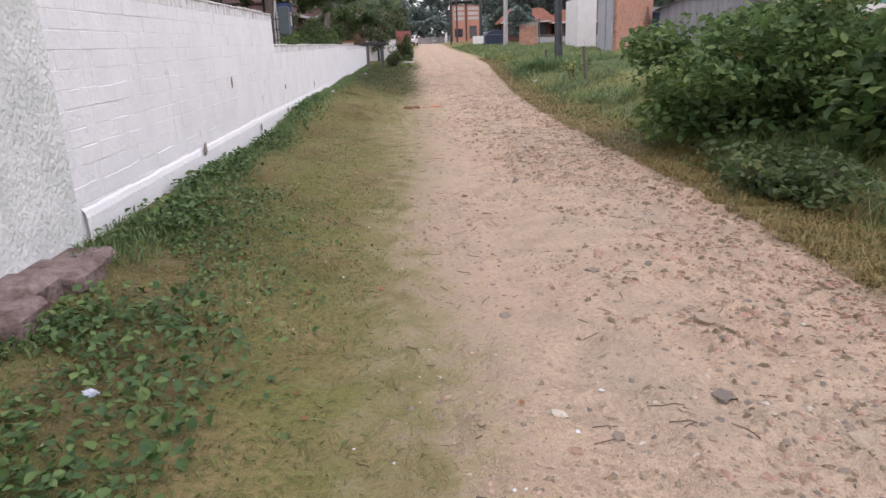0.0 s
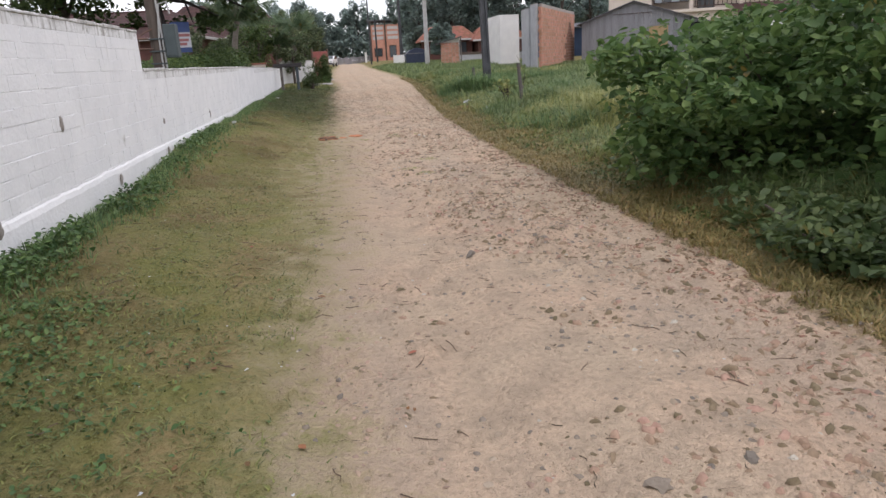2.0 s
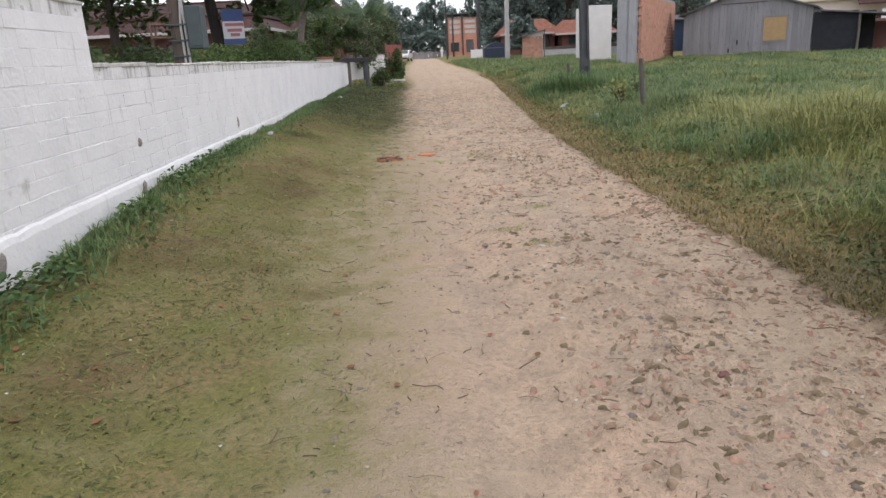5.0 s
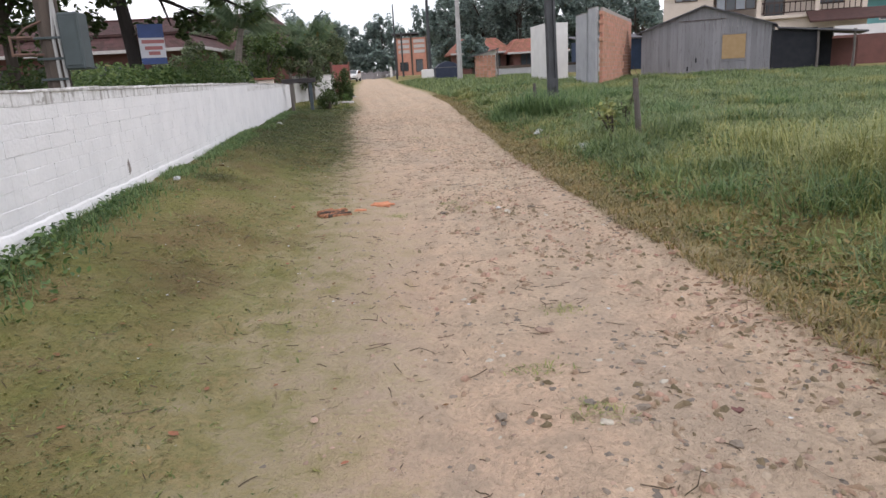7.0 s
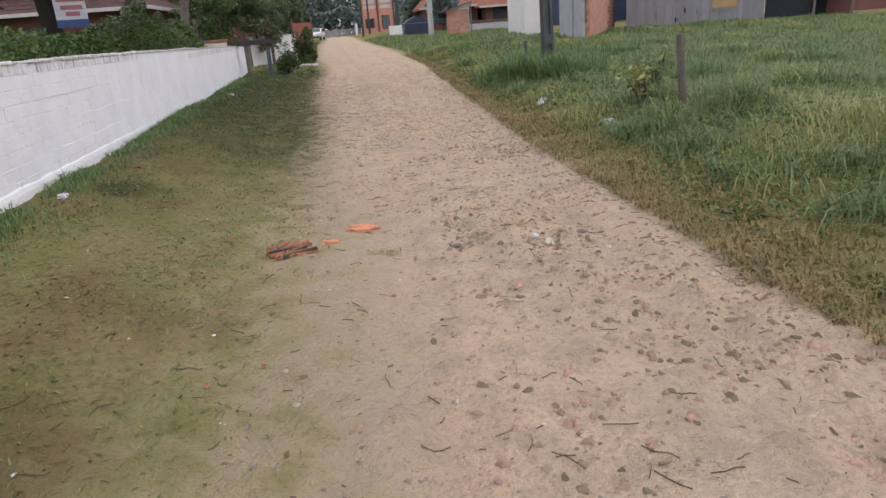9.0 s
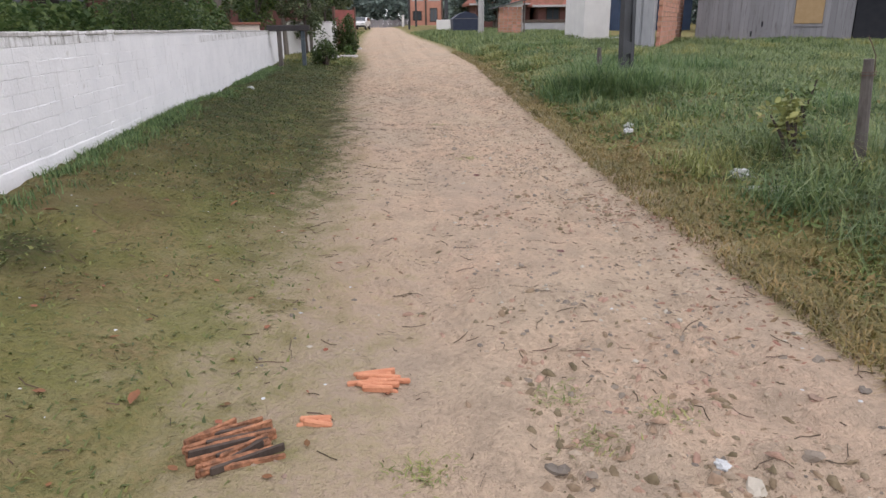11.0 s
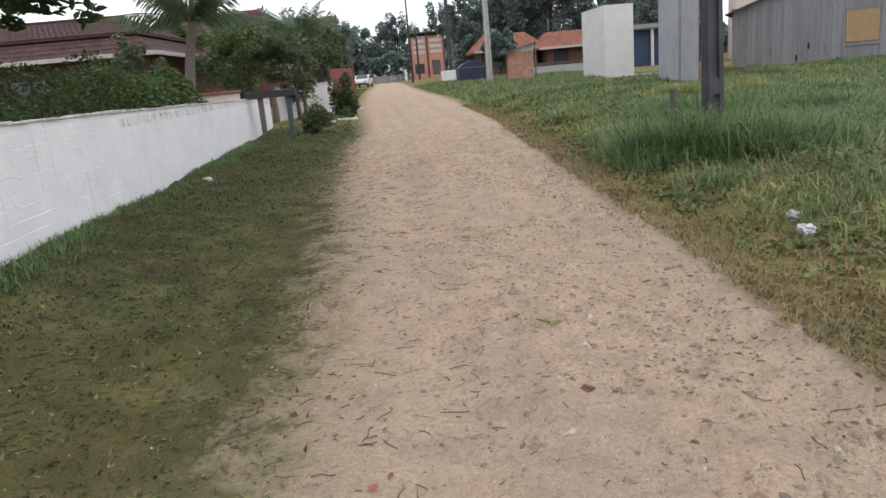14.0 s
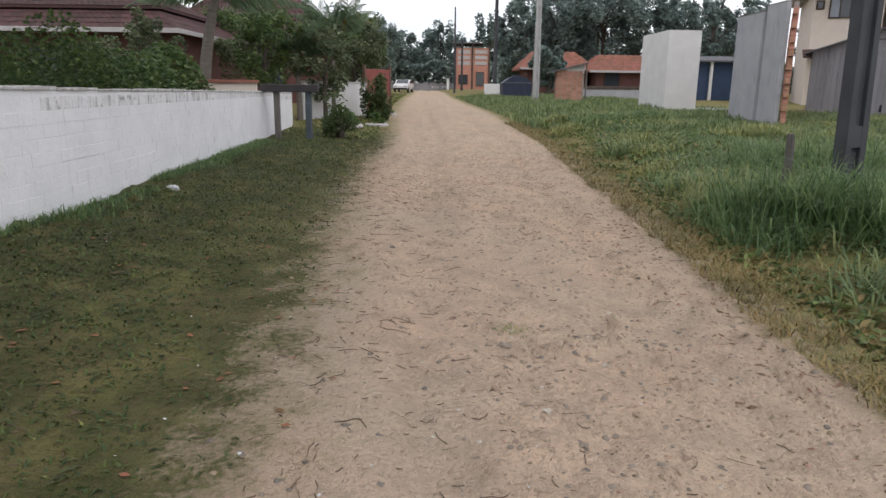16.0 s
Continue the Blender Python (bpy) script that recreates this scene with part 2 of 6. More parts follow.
M_STONE = stonemat("road_stone", True)
M_GRAVEL = stonemat("road_gravel", False)
M_CLAY = mat("broken_brick_clay", (0.62, 0.29, 0.17), (0.50, 0.21, 0.12), 12, 0.9, 0.5, 50)
M_ROT = mat("rotten_wood_fibre", (0.46, 0.22, 0.12), (0.12, 0.065, 0.04), 25, 0.9, 0.6, 60, islands=0.5)
M_PLASTIC = mat("crumpled_white_plastic", (0.6, 0.61, 0.61), (0.44, 0.46, 0.48), 12, 0.4, 0.3)
M_PLASTICB = mat("blue_white_wrapper", (0.45, 0.5, 0.68), (0.7, 0.72, 0.78), 60, 0.35, 0.3)


def glassmat():
    m = bpy.data.materials.new("window_glass")
    m.use_nodes = True
    p = m.node_tree.nodes["Principled BSDF"]
    p.inputs["Base Color"].default_value = (0.05, 0.06, 0.07, 1)
    p.inputs["Roughness"].default_value = 0.06
    p.inputs["Specular IOR Level"].default_value = 0.6
    return m


M_GLASS = glassmat()


def groundmat():
    """Sandy track, worn turf and soil, blended by the surface's cover and painted-shade values with noise-ragged
    borders.
    """
    m = bpy.data.materials.new("sandy_ground")
    m.use_nodes = True
    n, l = m.node_tree.nodes, m.node_tree.links
    p = n["Principled BSDF"]
    p.inputs["Roughness"].default_value = 0.95
    p.inputs["Specular IOR Level"].default_value = 0.15
    geo = n.new("ShaderNodeNewGeometry")
    def ns(s, det=5, dist=0.0, stretch=None):
        t = n.new("ShaderNodeTexNoise")
        t.inputs["Scale"].default_value, t.inputs["Detail"].default_value, t.inputs["Distortion"].default_value = s, det, dist
        if stretch:
            mp = n.new("ShaderNodeMapping")
            mp.inputs["Scale"].default_value = stretch
            l.new(geo.outputs["Position"], mp.inputs[0])
            l.new(mp.outputs[0], t.inputs["Vector"])
        else:
            l.new(geo.outputs["Position"], t.inputs["Vector"])
        return t.outputs[0]
    def rng(src, lo, hi, a=0.0, b=1.0):
        r = n.new("ShaderNodeMapRange")
        for k, v in zip((1, 2, 3, 4), (lo, hi, a, b)):
            r.inputs[k].default_value = v
        l.new(src, r.inputs[0])
        return r.outputs[0]
    def mix(f, c1, c2):
        x = n.new("ShaderNodeMixRGB")
        for k, v in enumerate((f, c1, c2)):
            if hasattr(v, "default_value"):
                l.new(v, x.inputs[k])
            else:
                x.inputs[k].default_value = v if k == 0 else (*v, 1)
        return x.outputs[0]
    def math_(op, a, b):
        x = n.new("ShaderNodeMath")
        x.operation = op
        for k, v in enumerate((a, b)):
            if hasattr(v, "default_value"):
                l.new(v, x.inputs[k])
            else:
                x.inputs[k].default_value = v
        return x.outputs[0]
    at = n.new("ShaderNodeAttribute")
    at.attribute_name = "sandiness"
    big, mid, fine, grit = ns(0.7), ns(4.0, 6), ns(28, 4), ns(120, 3)
    sand = mix(rng(big, 0.35, 0.65), (0.545, 0.432, 0.318), (0.60, 0.435, 0.318))
    sand = mix(rng(mid, 0.40, 0.68, 0, 0.75), sand, (0.40, 0.315, 0.235))
    sand = mix(rng(fine, 0.45, 0.72, 0, 0.6), sand, (0.33, 0.26, 0.19))
    sand = mix(rng(grit, 0.62, 0.72, 0, 0.55), sand, (0.2, 0.16, 0.12))
    sand = mix(rng(ns(1.1, 4, 0, (1, 0.25, 1)), 0.48, 0.66, 0, 0.42), sand, (0.39, 0.32, 0.255))
    soil = mix(rng(ns(1.7, 6), 0.38, 0.62), (0.205, 0.2, 0.07), (0.275, 0.215, 0.105))
    soil = mix(rng(fine, 0.42, 0.68, 0, 0.7), soil, (0.11, 0.125, 0.038))
    soil = mix(rng(ns(0.9, 5), 0.5, 0.68, 0, 0.65), soil, (0.165, 0.105, 0.06))
    # mask of leaf mould and dark soil, with tree and wall shade painted in
    hum_shade = n.new("ShaderNodeAttribute")
    hum_shade.attribute_name = "humus_shade"
    soil = mix(rng(grit, 0.62, 0.74, 0, 0.5), soil, (0.27, 0.22, 0.12))
    edge = math_("ADD", at.outputs["Fac"], math_("MULTIPLY", math_("SUBTRACT", math_("ADD", math_("MULTIPLY", mid, 0.6), math_("MULTIPLY", fine, 0.5)), 0.55), 1.5))
    thin = mix(rng(fine, 0.4, 0.65), (0.33, 0.29, 0.165), (0.22, 0.205, 0.095))
    soil = mix(rng(edge, 0.02, 0.42, 0.0, 0.85), soil, thin)
    soil = mix(math_("MULTIPLY", hum_shade.outputs["Fac"], rng(ns(2.6, 6), 0.3, 0.6, 0.45, 1.0)), soil, mix(rng(fine, 0.4, 0.65), (0.055, 0.068, 0.022), (0.085, 0.072, 0.036)))
    col = mix(rng(edge, 0.3, 0.75), soil, sand)
    l.new(col, p.inputs["Base Color"])
    hgt = math_("ADD", math_("MULTIPLY", fine, 0.8), math_("MULTIPLY", grit, 0.3))
    bp = n.new("ShaderNodeBump")
    bp.inputs["Strength"].default_value, bp.inputs["Distance"].default_value = 1.0, 0.07
    l.new(hgt, bp.inputs["Height"])
    l.new(bp.outputs[0], p.inputs["Normal"])
    return m


M_GROUND = groundmat()

# ---------------- building helpers ----------------
RNG = np.random.default_rng(7)


def thing(name, at=(0, 0, 0), rz=0.0, label="", category="", group="", kind=""):
    """An Empty at a thing's base, which carries its parts."""
    ob = new(name)
    ob.matrix_basis = pose(*at, 0, 0, rz)
    return tagged(ob, label, category, group, kind)


def part(name, bm, material, parent, label=""):
    """Links a bmesh as one mesh object under a thing or part, in the parent's own coordinates."""
    me = bpy.data.meshes.new(name)
    bm.to_mesh(me)
    bm.free()
    me.materials.append(material)
    ob = new(name, me)
    ob.parent = parent
    return tagged(ob, label)


def box(bm, x0, x1, y0, y1, z0, z1, bevel=0.0, turn=None):
    r = bmesh.ops.create_cube(bm, size=1.0)
    v = r["verts"]
    mt = Matrix.Translation(((x0 + x1) / 2, (y0 + y1) / 2, (z0 + z1) / 2)) @ Matrix.Diagonal((abs(x1 - x0), abs(y1 - y0), abs(z1 - z0), 1))
    bmesh.ops.transform(bm, matrix=(turn @ mt) if turn else mt, verts=v)
    if bevel:
        ed = {e for q in v for e in q.link_edges}
        bmesh.ops.bevel(bm, geom=list(ed), offset=bevel, segments=1, affect="EDGES")
    return bm


def boxes(*specs, bevel=0.0):
    bm = bmesh.new()
    for s in specs:
        box(bm, *s, bevel=bevel)
    return bm


def tube(bm, pts, radii, seg=8):
    """A tapered, bent limb through the points."""
    rings = []
    for k, (q, r) in enumerate(zip(pts, radii)):
        q = Vector(tuple(q))
        d = (Vector(tuple(pts[min(k + 1, len(pts) - 1)])) - Vector(tuple(pts[max(k - 1, 0)]))).normalized()
        a = d.orthogonal().normalized()
        b = d.cross(a)
        rings.append([bm.verts.new(q + float(r) * (math.cos(6.2832 * j / seg) * a + math.sin(6.2832 * j / seg) * b)) for j in range(seg)])
    for r0, r1 in zip(rings, rings[1:]):
        for j in range(seg):
            bm.faces.new((r0[j], r0[(j + 1) % seg], r1[(j + 1) % seg], r1[j]))
    bm.faces.new(rings[-1])
    bm.faces.new(rings[0][::-1])
    return bm


def poly_prism(bm, outline, y0, y1):
    """An outline in x and z, pushed from y0 to y1."""
    a = [bm.verts.new((x, y0, z)) for x, z in outline]
    b = [bm.verts.new((x, y1, z)) for x, z in outline]
    bm.faces.new(a)
    bm.faces.new(b[::-1])
    for k in range(len(a)):
        j = (k + 1) % len(a)
        bm.faces.new((a[k], b[k], b[j], a[j]))
    bmesh.ops.recalc_face_normals(bm, faces=bm.faces)
    return bm


def mesh_np(name, verts, faces, material, parent=None, smooth=False):
    """A joined mesh from arrays: verts (n, k, 3) pieces that each use the face template."""
    n, k = verts.shape[:2]
    me = bpy.data.meshes.new(name)
    f = np.array(faces)
    allf = (f[None] + (np.arange(n) * k)[:, None, None]).reshape(-1, f.shape[1])
    me.vertices.add(n * k)
    me.vertices.foreach_set("co", verts.reshape(-1).astype(np.float32))
    me.loops.add(allf.size)
    me.loops.foreach_set("vertex_index", allf.reshape(-1).astype(np.int32))
    me.polygons.add(len(allf))
    me.polygons.foreach_set("loop_start", (np.arange(len(allf)) * f.shape[1]).astype(np.int32))
    me.update(calc_edges=True)
    me.materials.append(material)
    ob = new(name, me)
    ob.parent = parent
    return ob


def lattice(x, y, seed):
    """Smooth value noise on arrays, 0 to 1."""
    xi, yi = np.floor(x).astype(int), np.floor(y).astype(int)
    fx, fy = x - xi, y - yi
    fx, fy = fx * fx * (3 - 2 * fx), fy * fy * (3 - 2 * fy)
    def h(a, b):
        v = np.sin(a * 127.1 + b * 311.7 + seed * 74.7) * 43758.5453
        return v - np.floor(v)
    return (h(xi, yi) * (1 - fx) + h(xi + 1, yi) * fx) * (1 - fy) + (h(xi, yi + 1) * (1 - fx) + h(xi + 1, yi + 1) * fx) * fy


def leaf_cloud(centres, size, spread_up=0.4, length=1.4, seed=1):
    """Folded leaves at the centres, with random turns: (n, 5, 3)."""
    r = np.random.default_rng(seed)
    n = len(centres)
    s = size * r.uniform(0.6, 1.3, (n, 1))
    d = r.normal(size=(n, 3))
    d[:, 2] = d[:, 2] * 0.5 - 0.15
    d /= np.linalg.norm(d, axis=1, keepdims=True)
    up = r.normal(size=(n, 3)) * 0.6 + [0, 0, spread_up + 0.6]
    w = np.cross(d, up)
    w /= np.linalg.norm(w, axis=1, keepdims=True) + 1e-6
    nn = np.cross(w, d)
    v = np.empty((n, 6, 3))
    v[:, 0] = centres - d * s * length * 0.5
    v[:, 1] = centres - d * s * length * 0.1 + w * s * 0.42 + nn * s * 0.12
    v[:, 2] = centres + d * s * length * 0.25 + w * s * 0.34 + nn * s * 0.06
    v[:, 3] = centres + d * s * length * 0.55 - nn * s * 0.1
    v[:, 4] = centres + d * s * length * 0.25 - w * s * 0.34 + nn * s * 0.06
    v[:, 5] = centres - d * s * length * 0.1 - w * s * 0.42 + nn * s * 0.12
    return v


LEAF_F = [(0, 1, 2, 3), (0, 3, 4, 5)]

# ---------------- the lie of the land ----------------
LY = [-30, 2, 6, 11, 14, 20, 27, 38, 50, 63, 80, 100, 125, 160]
LX = [0.1, 0.0, -0.25, -0.4, -0.6, -0.5, -0.85, -0.95, -1.6, -2.0, -2.3, -2.4, -3.6, -6.0]
RX = [2.9, 2.8, 2.72, 2.5, 2.4, 2.4, 2.6, 3.0, 2.8, 2.2, 1.5, 1.1, 0.2, -2.0]
road_left = lambda y: np.interp(y, LY, LX)
road_right = lambda y: np.interp(y, LY, RX)
BANKY, BANKZ = [0, 6, 9, 10.5, 13, 16, 24, 27, 30, 37, 60], [0.3, 0.28, 0.21, 0.2, 0.33, 0.37, 0.31, 0.22, 0.2, 0.12, 0.1]
wall_x = lambda y: -2.74 - (y - 12) * 0.0455


def smooth(a, lo, hi):
    t = np.clip((a - lo) / (hi - lo), 0, 1)
    return t * t * (3 - 2 * t)


def land(x, y):
    """Height of the ground: a level track that climbs gently beyond, with low banks on either side."""
    x, y = np.asarray(x, float), np.asarray(y, float)
    z = 0.012 * np.clip(y - 20, 0, 90) + 0.0
    l, r = road_left(y), road_right(y)
    z = z + np.interp(y, BANKY, BANKZ) * smooth(l - x, 0.15, 2.3) + 0.26 * smooth(x - r, 0.1, 2.6)
    z = z + 0.035 * (lattice(x * 0.9, y * 0.6, 3) - 0.5) + 0.03 * (lattice(x * 3.1, y * 2.3, 4) - 0.5) + 0.012 * (lattice(x * 9, y * 9, 5) - 0.5)
    rough = smooth(lattice(x * 0.9, y * 0.5, 8) + 0.25 * smooth(x, 0.3, 1.6), 0.35, 0.75)
    z = z + rough * (0.03 * (lattice(x * 7, y * 7, 6) ** 3 - 0.2) + 0.07 * (lattice(x * 8.5, y * 7, 7) ** 5 - 0.15))
    z = z - rough * 0.02 * smooth(lattice(x * 5.3, y * 5.9, 12), 0.62, 0.85)
    # shallow wheel ruts
    c = (l + r) / 2
    for o in (-0.75, 0.75):
        z = z - (0.03 + 0.025 * smooth(y, 26, 32)) * np.exp(-((x - c - o) / 0.22) ** 2)
    return z


def land1(x, y):
    return float(land(np.array([x]), np.array([y]))[0])


def steps_out(lo, hi, step, reach, grow=1.35):
    mid = list(np.arange(lo, hi + step / 2, step))
    a, d = [], step
    v = hi
    while v < reach:
        d *= grow
        v += d
        a.append(v)
    b, d, v = [], step, lo
    while v > -reach:
        d *= grow
        v -= d
        b.append(v)
    return np.array(b[::-1] + mid + a)


def build_ground():
    gx, gy = steps_out(-3.6, 4.0, 0.032, 900, 1.2), steps_out(0.5, 42.0, 0.042, 1200, 1.2)
    X, Y = np.meshgrid(gx, gy)
    Z = land(X, Y)
    l, r = road_left(Y), road_right(Y)
    inside = np.minimum((X - l) / (0.55 + 0.45 * smooth(Y, 9, 15) * (1 - smooth(Y, 19, 23))), (r - X) / 0.35)
    worn = 0.5 + 0.42 * np.clip(inside, -1.2, 1.2)
    # a worn dip of bare sand on the far verge and thin grass creeping into the track
    worn = worn + 0.22 * (lattice(X * 0.8, Y * 0.35, 11) - 0.5)
    # dark leaf mould and painted shade under the overhanging tree, to the track's edge
    humus_shade = smooth(Y, 16.5, 23) * (1 - smooth(Y, 36, 46)) * (0.75 + 0.5 * lattice(X * 0.8, Y * 0.5, 91)) * (1 - smooth(X, -1.0, 0.4))
    humus_shade = humus_shade + 0.85 * (1 - smooth(Y, 3.0, 8.0)) * (1 - smooth(X, -1.7, -0.5)) * lattice(X * 1.1, Y * 0.9, 92)
    humus_shade = humus_shade + 1.8 * np.exp(-((X + 2.3) / 0.26) ** 2 - ((Y - 17.9) / 0.3) ** 2)
    # shading beside the wall, painted as a darker strip of verge
    humus_shade = humus_shade + 0.5 * (1 - smooth(X, -1.7, -0.9)) * lattice(X * 1.3, Y * 0.8, 94) * smooth(Y, 3, 7) * (1 - smooth(Y, 15, 20))
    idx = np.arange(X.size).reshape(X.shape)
    quads = np.stack([idx[:-1, :-1], idx[:-1, 1:], idx[1:, 1:], idx[1:, :-1]], -1).reshape(-1, 4)
    cx = (X[:-1, :-1] + X[1:, 1:]).reshape(-1) / 2
    cy = (Y[:-1, :-1] + Y[1:, 1:]).reshape(-1) / 2
    on = (cx > road_left(cy)) & (cx < road_right(cy)) & (cy < 160)
    co = np.stack([X, Y, Z], -1).reshape(-1, 3)
    for name, q, lab in (("ground", quads[~on], "worn grass verge and meadow soil beside the track"), ("road", quads[on], "pale sandy dirt track with pebbles and twigs")):
        used, inv = np.unique(q, return_inverse=True)
        me = bpy.data.meshes.new(name)
        inv = inv.reshape(-1)
        me.vertices.add(len(used))
        me.vertices.foreach_set("co", co[used].reshape(-1).astype(np.float32))
        me.loops.add(len(inv))
        me.loops.foreach_set("vertex_index", inv.astype(np.int32))
        me.polygons.add(len(q))
        me.polygons.foreach_set("loop_start", (np.arange(len(q)) * 4).astype(np.int32))
        me.update(calc_edges=True)
        a = me.attributes.new("sandiness", "FLOAT", "POINT")
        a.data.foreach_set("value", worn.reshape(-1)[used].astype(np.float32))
        a = me.attributes.new("humus_shade", "FLOAT", "POINT")
        a.data.foreach_set("value", humus_shade.reshape(-1)[used].astype(np.float32))
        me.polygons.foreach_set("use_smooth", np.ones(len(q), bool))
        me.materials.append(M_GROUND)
        tagged(new(name, me), lab, name, kind="structure")


build_ground()


# ---------------- the white boundary wall ----------------
WANG = math.degrees(math.atan(0.0455))
wall = thing("wall_west", (wall_x(12), 12, 0), WANG, "whitewashed brick boundary wall beside the grass verge", "wall", kind="structure")
# local: x out of the wall towards the track, y along it, z up; the tall part lies at y below 0
TALL, END = 2.03, 29.2
low_top = lambda y: float(np.interp(y, [0, 14, 25, 29.2], [1.54, 1.50, 1.40, 1.33]))
part("core", boxes((-0.19, -0.0035, -20, 0, -0.3, TALL - 0.02), *((-0.19, -0.005, k * 1.46, (k + 1) * 1.46, -0.3, low_top((k + 1) * 1.46) - 0.015) for k in range(20))), M_WALL, wall)


def plinth(bm, y0, y1, z, d):
    n = int((y1 - y0) / 0.1)
    rows = []
    for k in range(n + 1):
        y = y0 + (y1 - y0) * k / n
        j = 0.014 * noise.noise(Vector((y * 2.1, 0, 2))) + 0.012 * noise.noise(Vector((y * 7.3, 4, 2)))
        e = 0.004 + (d - 0.004) * min(1.0, (y1 - y) / 9.0)
        top = z - 0.06 * max(0.0, (y + 2) / (y1 + 2))
        rows.append([bm.verts.new(p) for p in ((-0.02, y, -0.3), (e, y, -0.3), (e + j * 0.4, y, top - 0.075 + j), (e * 0.55, y, top - 0.03 + j), (-0.02, y, top + 0.012 + j))])
    for a, b in zip(rows, rows[1:]):
        for i in range(4):
            bm.faces.new((a[i], a[i + 1], b[i + 1], b[i]))
    bmesh.ops.recalc_face_normals(bm, faces=bm.faces)
    return bm


part("plinth", plinth(bmesh.new(), -7.6, 11.0, 0.52, 0.026), M_WALL, wall)
def coping(y0, y1, z):
    bm = bmesh.new()
    y, k = y0, 0
    while y < y1:
        w = min(0.3, y1 - y)
        k += 1
        zz = z(y)
        box(bm, -0.2, 0.012 + 0.008 * math.sin(k * 2.3), y, y + w, zz - 0.03, zz + 0.006 * math.sin(k * 1.9) + 0.008 * math.sin(k * 0.53), bevel=0.006)
        y += w
    return bm
part("coping", coping(-20, 0, lambda y: TALL), M_WALLTOP, wall, "chipped grey top of the wall")
part("coping", coping(0, END, low_top), M_WALLTOP, wall, "chipped grey top of the wall")
bm = boxes((-0.015, 0.022, -20, -7.68, 0.0, TALL - 0.03), bevel=0.012)
part("stucco", bm, M_STUCCO, wall, "rough trowelled grey-white stucco")
bm = bmesh.new()
for k in range(14):
    y = -12.5 + k * 0.33
    box(bm, -0.02, 0.34 + 0.05 * math.sin(k * 2.7), y, y + 0.34, -0.3, 0.36 + 0.03 * math.sin(k * 1.3), bevel=0.035)
part("foundation", bm, M_FOUND, wall, "broken mossy brown foundation ledge")
for (y, z, w, h) in ((-4.85, 0.40, 0.10, 0.17), (-1.9, 0.3, 0.05, 0.14), (0.55, 0.3, 0.04, 0.16), (4.75, 0.52, 0.05, 0.2), (0.7, 0.75, 0.05, 0.1), (-3.2, 1.0, 0.04, 0.18)):
    bm = bmesh.new()
    bmesh.ops.create_icosphere(bm, subdivisions=3, radius=1.0)
    for v in bm.verts:
        v.co *= 1 + 0.5 * noise.noise(v.co * 1.7 + Vector((y, z, 0)))
        v.co = Vector(((0.04 if z < 0.45 else 0.002) + 0.012 * v.co.x, y + w / 2 + 0.6 * max(w, 0.07) * v.co.y, z + h / 2 + 0.4 * h * v.co.z))
    part("broken_patch", bm, M_DIRTY, wall, "knocked-out dark brick patch")


def build_wall_bricks():
    BH, BL, G = 0.125, 0.27, 0.006
    bm = bmesh.new()
    box(bm, -0.02, 0.0, 0, BL - 0.0005, 0, BH - G, bevel=0.0022)
    me = bpy.data.meshes.new("brick")
    bm.to_mesh(me)
    bm.free()
    me.materials.append(M_WALL)
    near, rest, stained = [], [], []
    for row in range(16):
        z = 0.03 + row * BH
        y = -7.7 + (row % 2) * BL / 2
        while y < END - BL:
            top = TALL if y + BL < 0 else low_top(y)
            if z + BH < top + 0.02 and not (y < 0 < y + BL and z + BH > 1.54):
                j = 0.001 * math.sin(row * 2.3) + RNG.uniform(-0.0028, 0.0028) - (0.0015 if y > 8 and z + 1.7 * BH < top else 0.0)
                (stained if z + 1.7 * BH > top else near if (-6.5 < y < -0.3 and 0.3 < z) else rest).append((j, y, z))
            y += BL
    for p in near[:300]:
        ob = new("brick", me)
        ob.parent = wall
        ob.matrix_basis = pose(*p, RNG.normal(0, 0.5), 0, RNG.normal(0, 0.2)) @ Matrix.Diagonal((1, 1, RNG.uniform(0.96, 1.06), 1))
    vs = np.array([v.co[:] for v in me.vertices])
    fs = [tuple(p.vertices) for p in me.polygons]
    rest += near[300:]
    for name, spots, m in (("brickwork", rest, M_WALL), ("stained_brickwork", stained, M_WALLD)):
        size = np.stack([np.ones(len(spots)), np.ones(len(spots)), RNG.uniform(0.96, 1.06, len(spots))], 1)
        V = vs[None] * size[:, None] + np.array(spots)[:, None]
        V[:, :, 2] += (V[:, :, 1] - V[:, :1, 1]) * RNG.normal(0, 0.009, (len(spots), 1))
        V = V.reshape(-1, 3)
        m2 = bpy.data.meshes.new(name)
        m2.from_pydata(V.tolist(), [], [tuple(i + k * len(vs) for i in f) for k in range(len(spots)) for f in fs])
        m2.materials.append(m)
        ob = new(name, m2)
        ob.parent = wall
        ob["kind"] = "stuff"


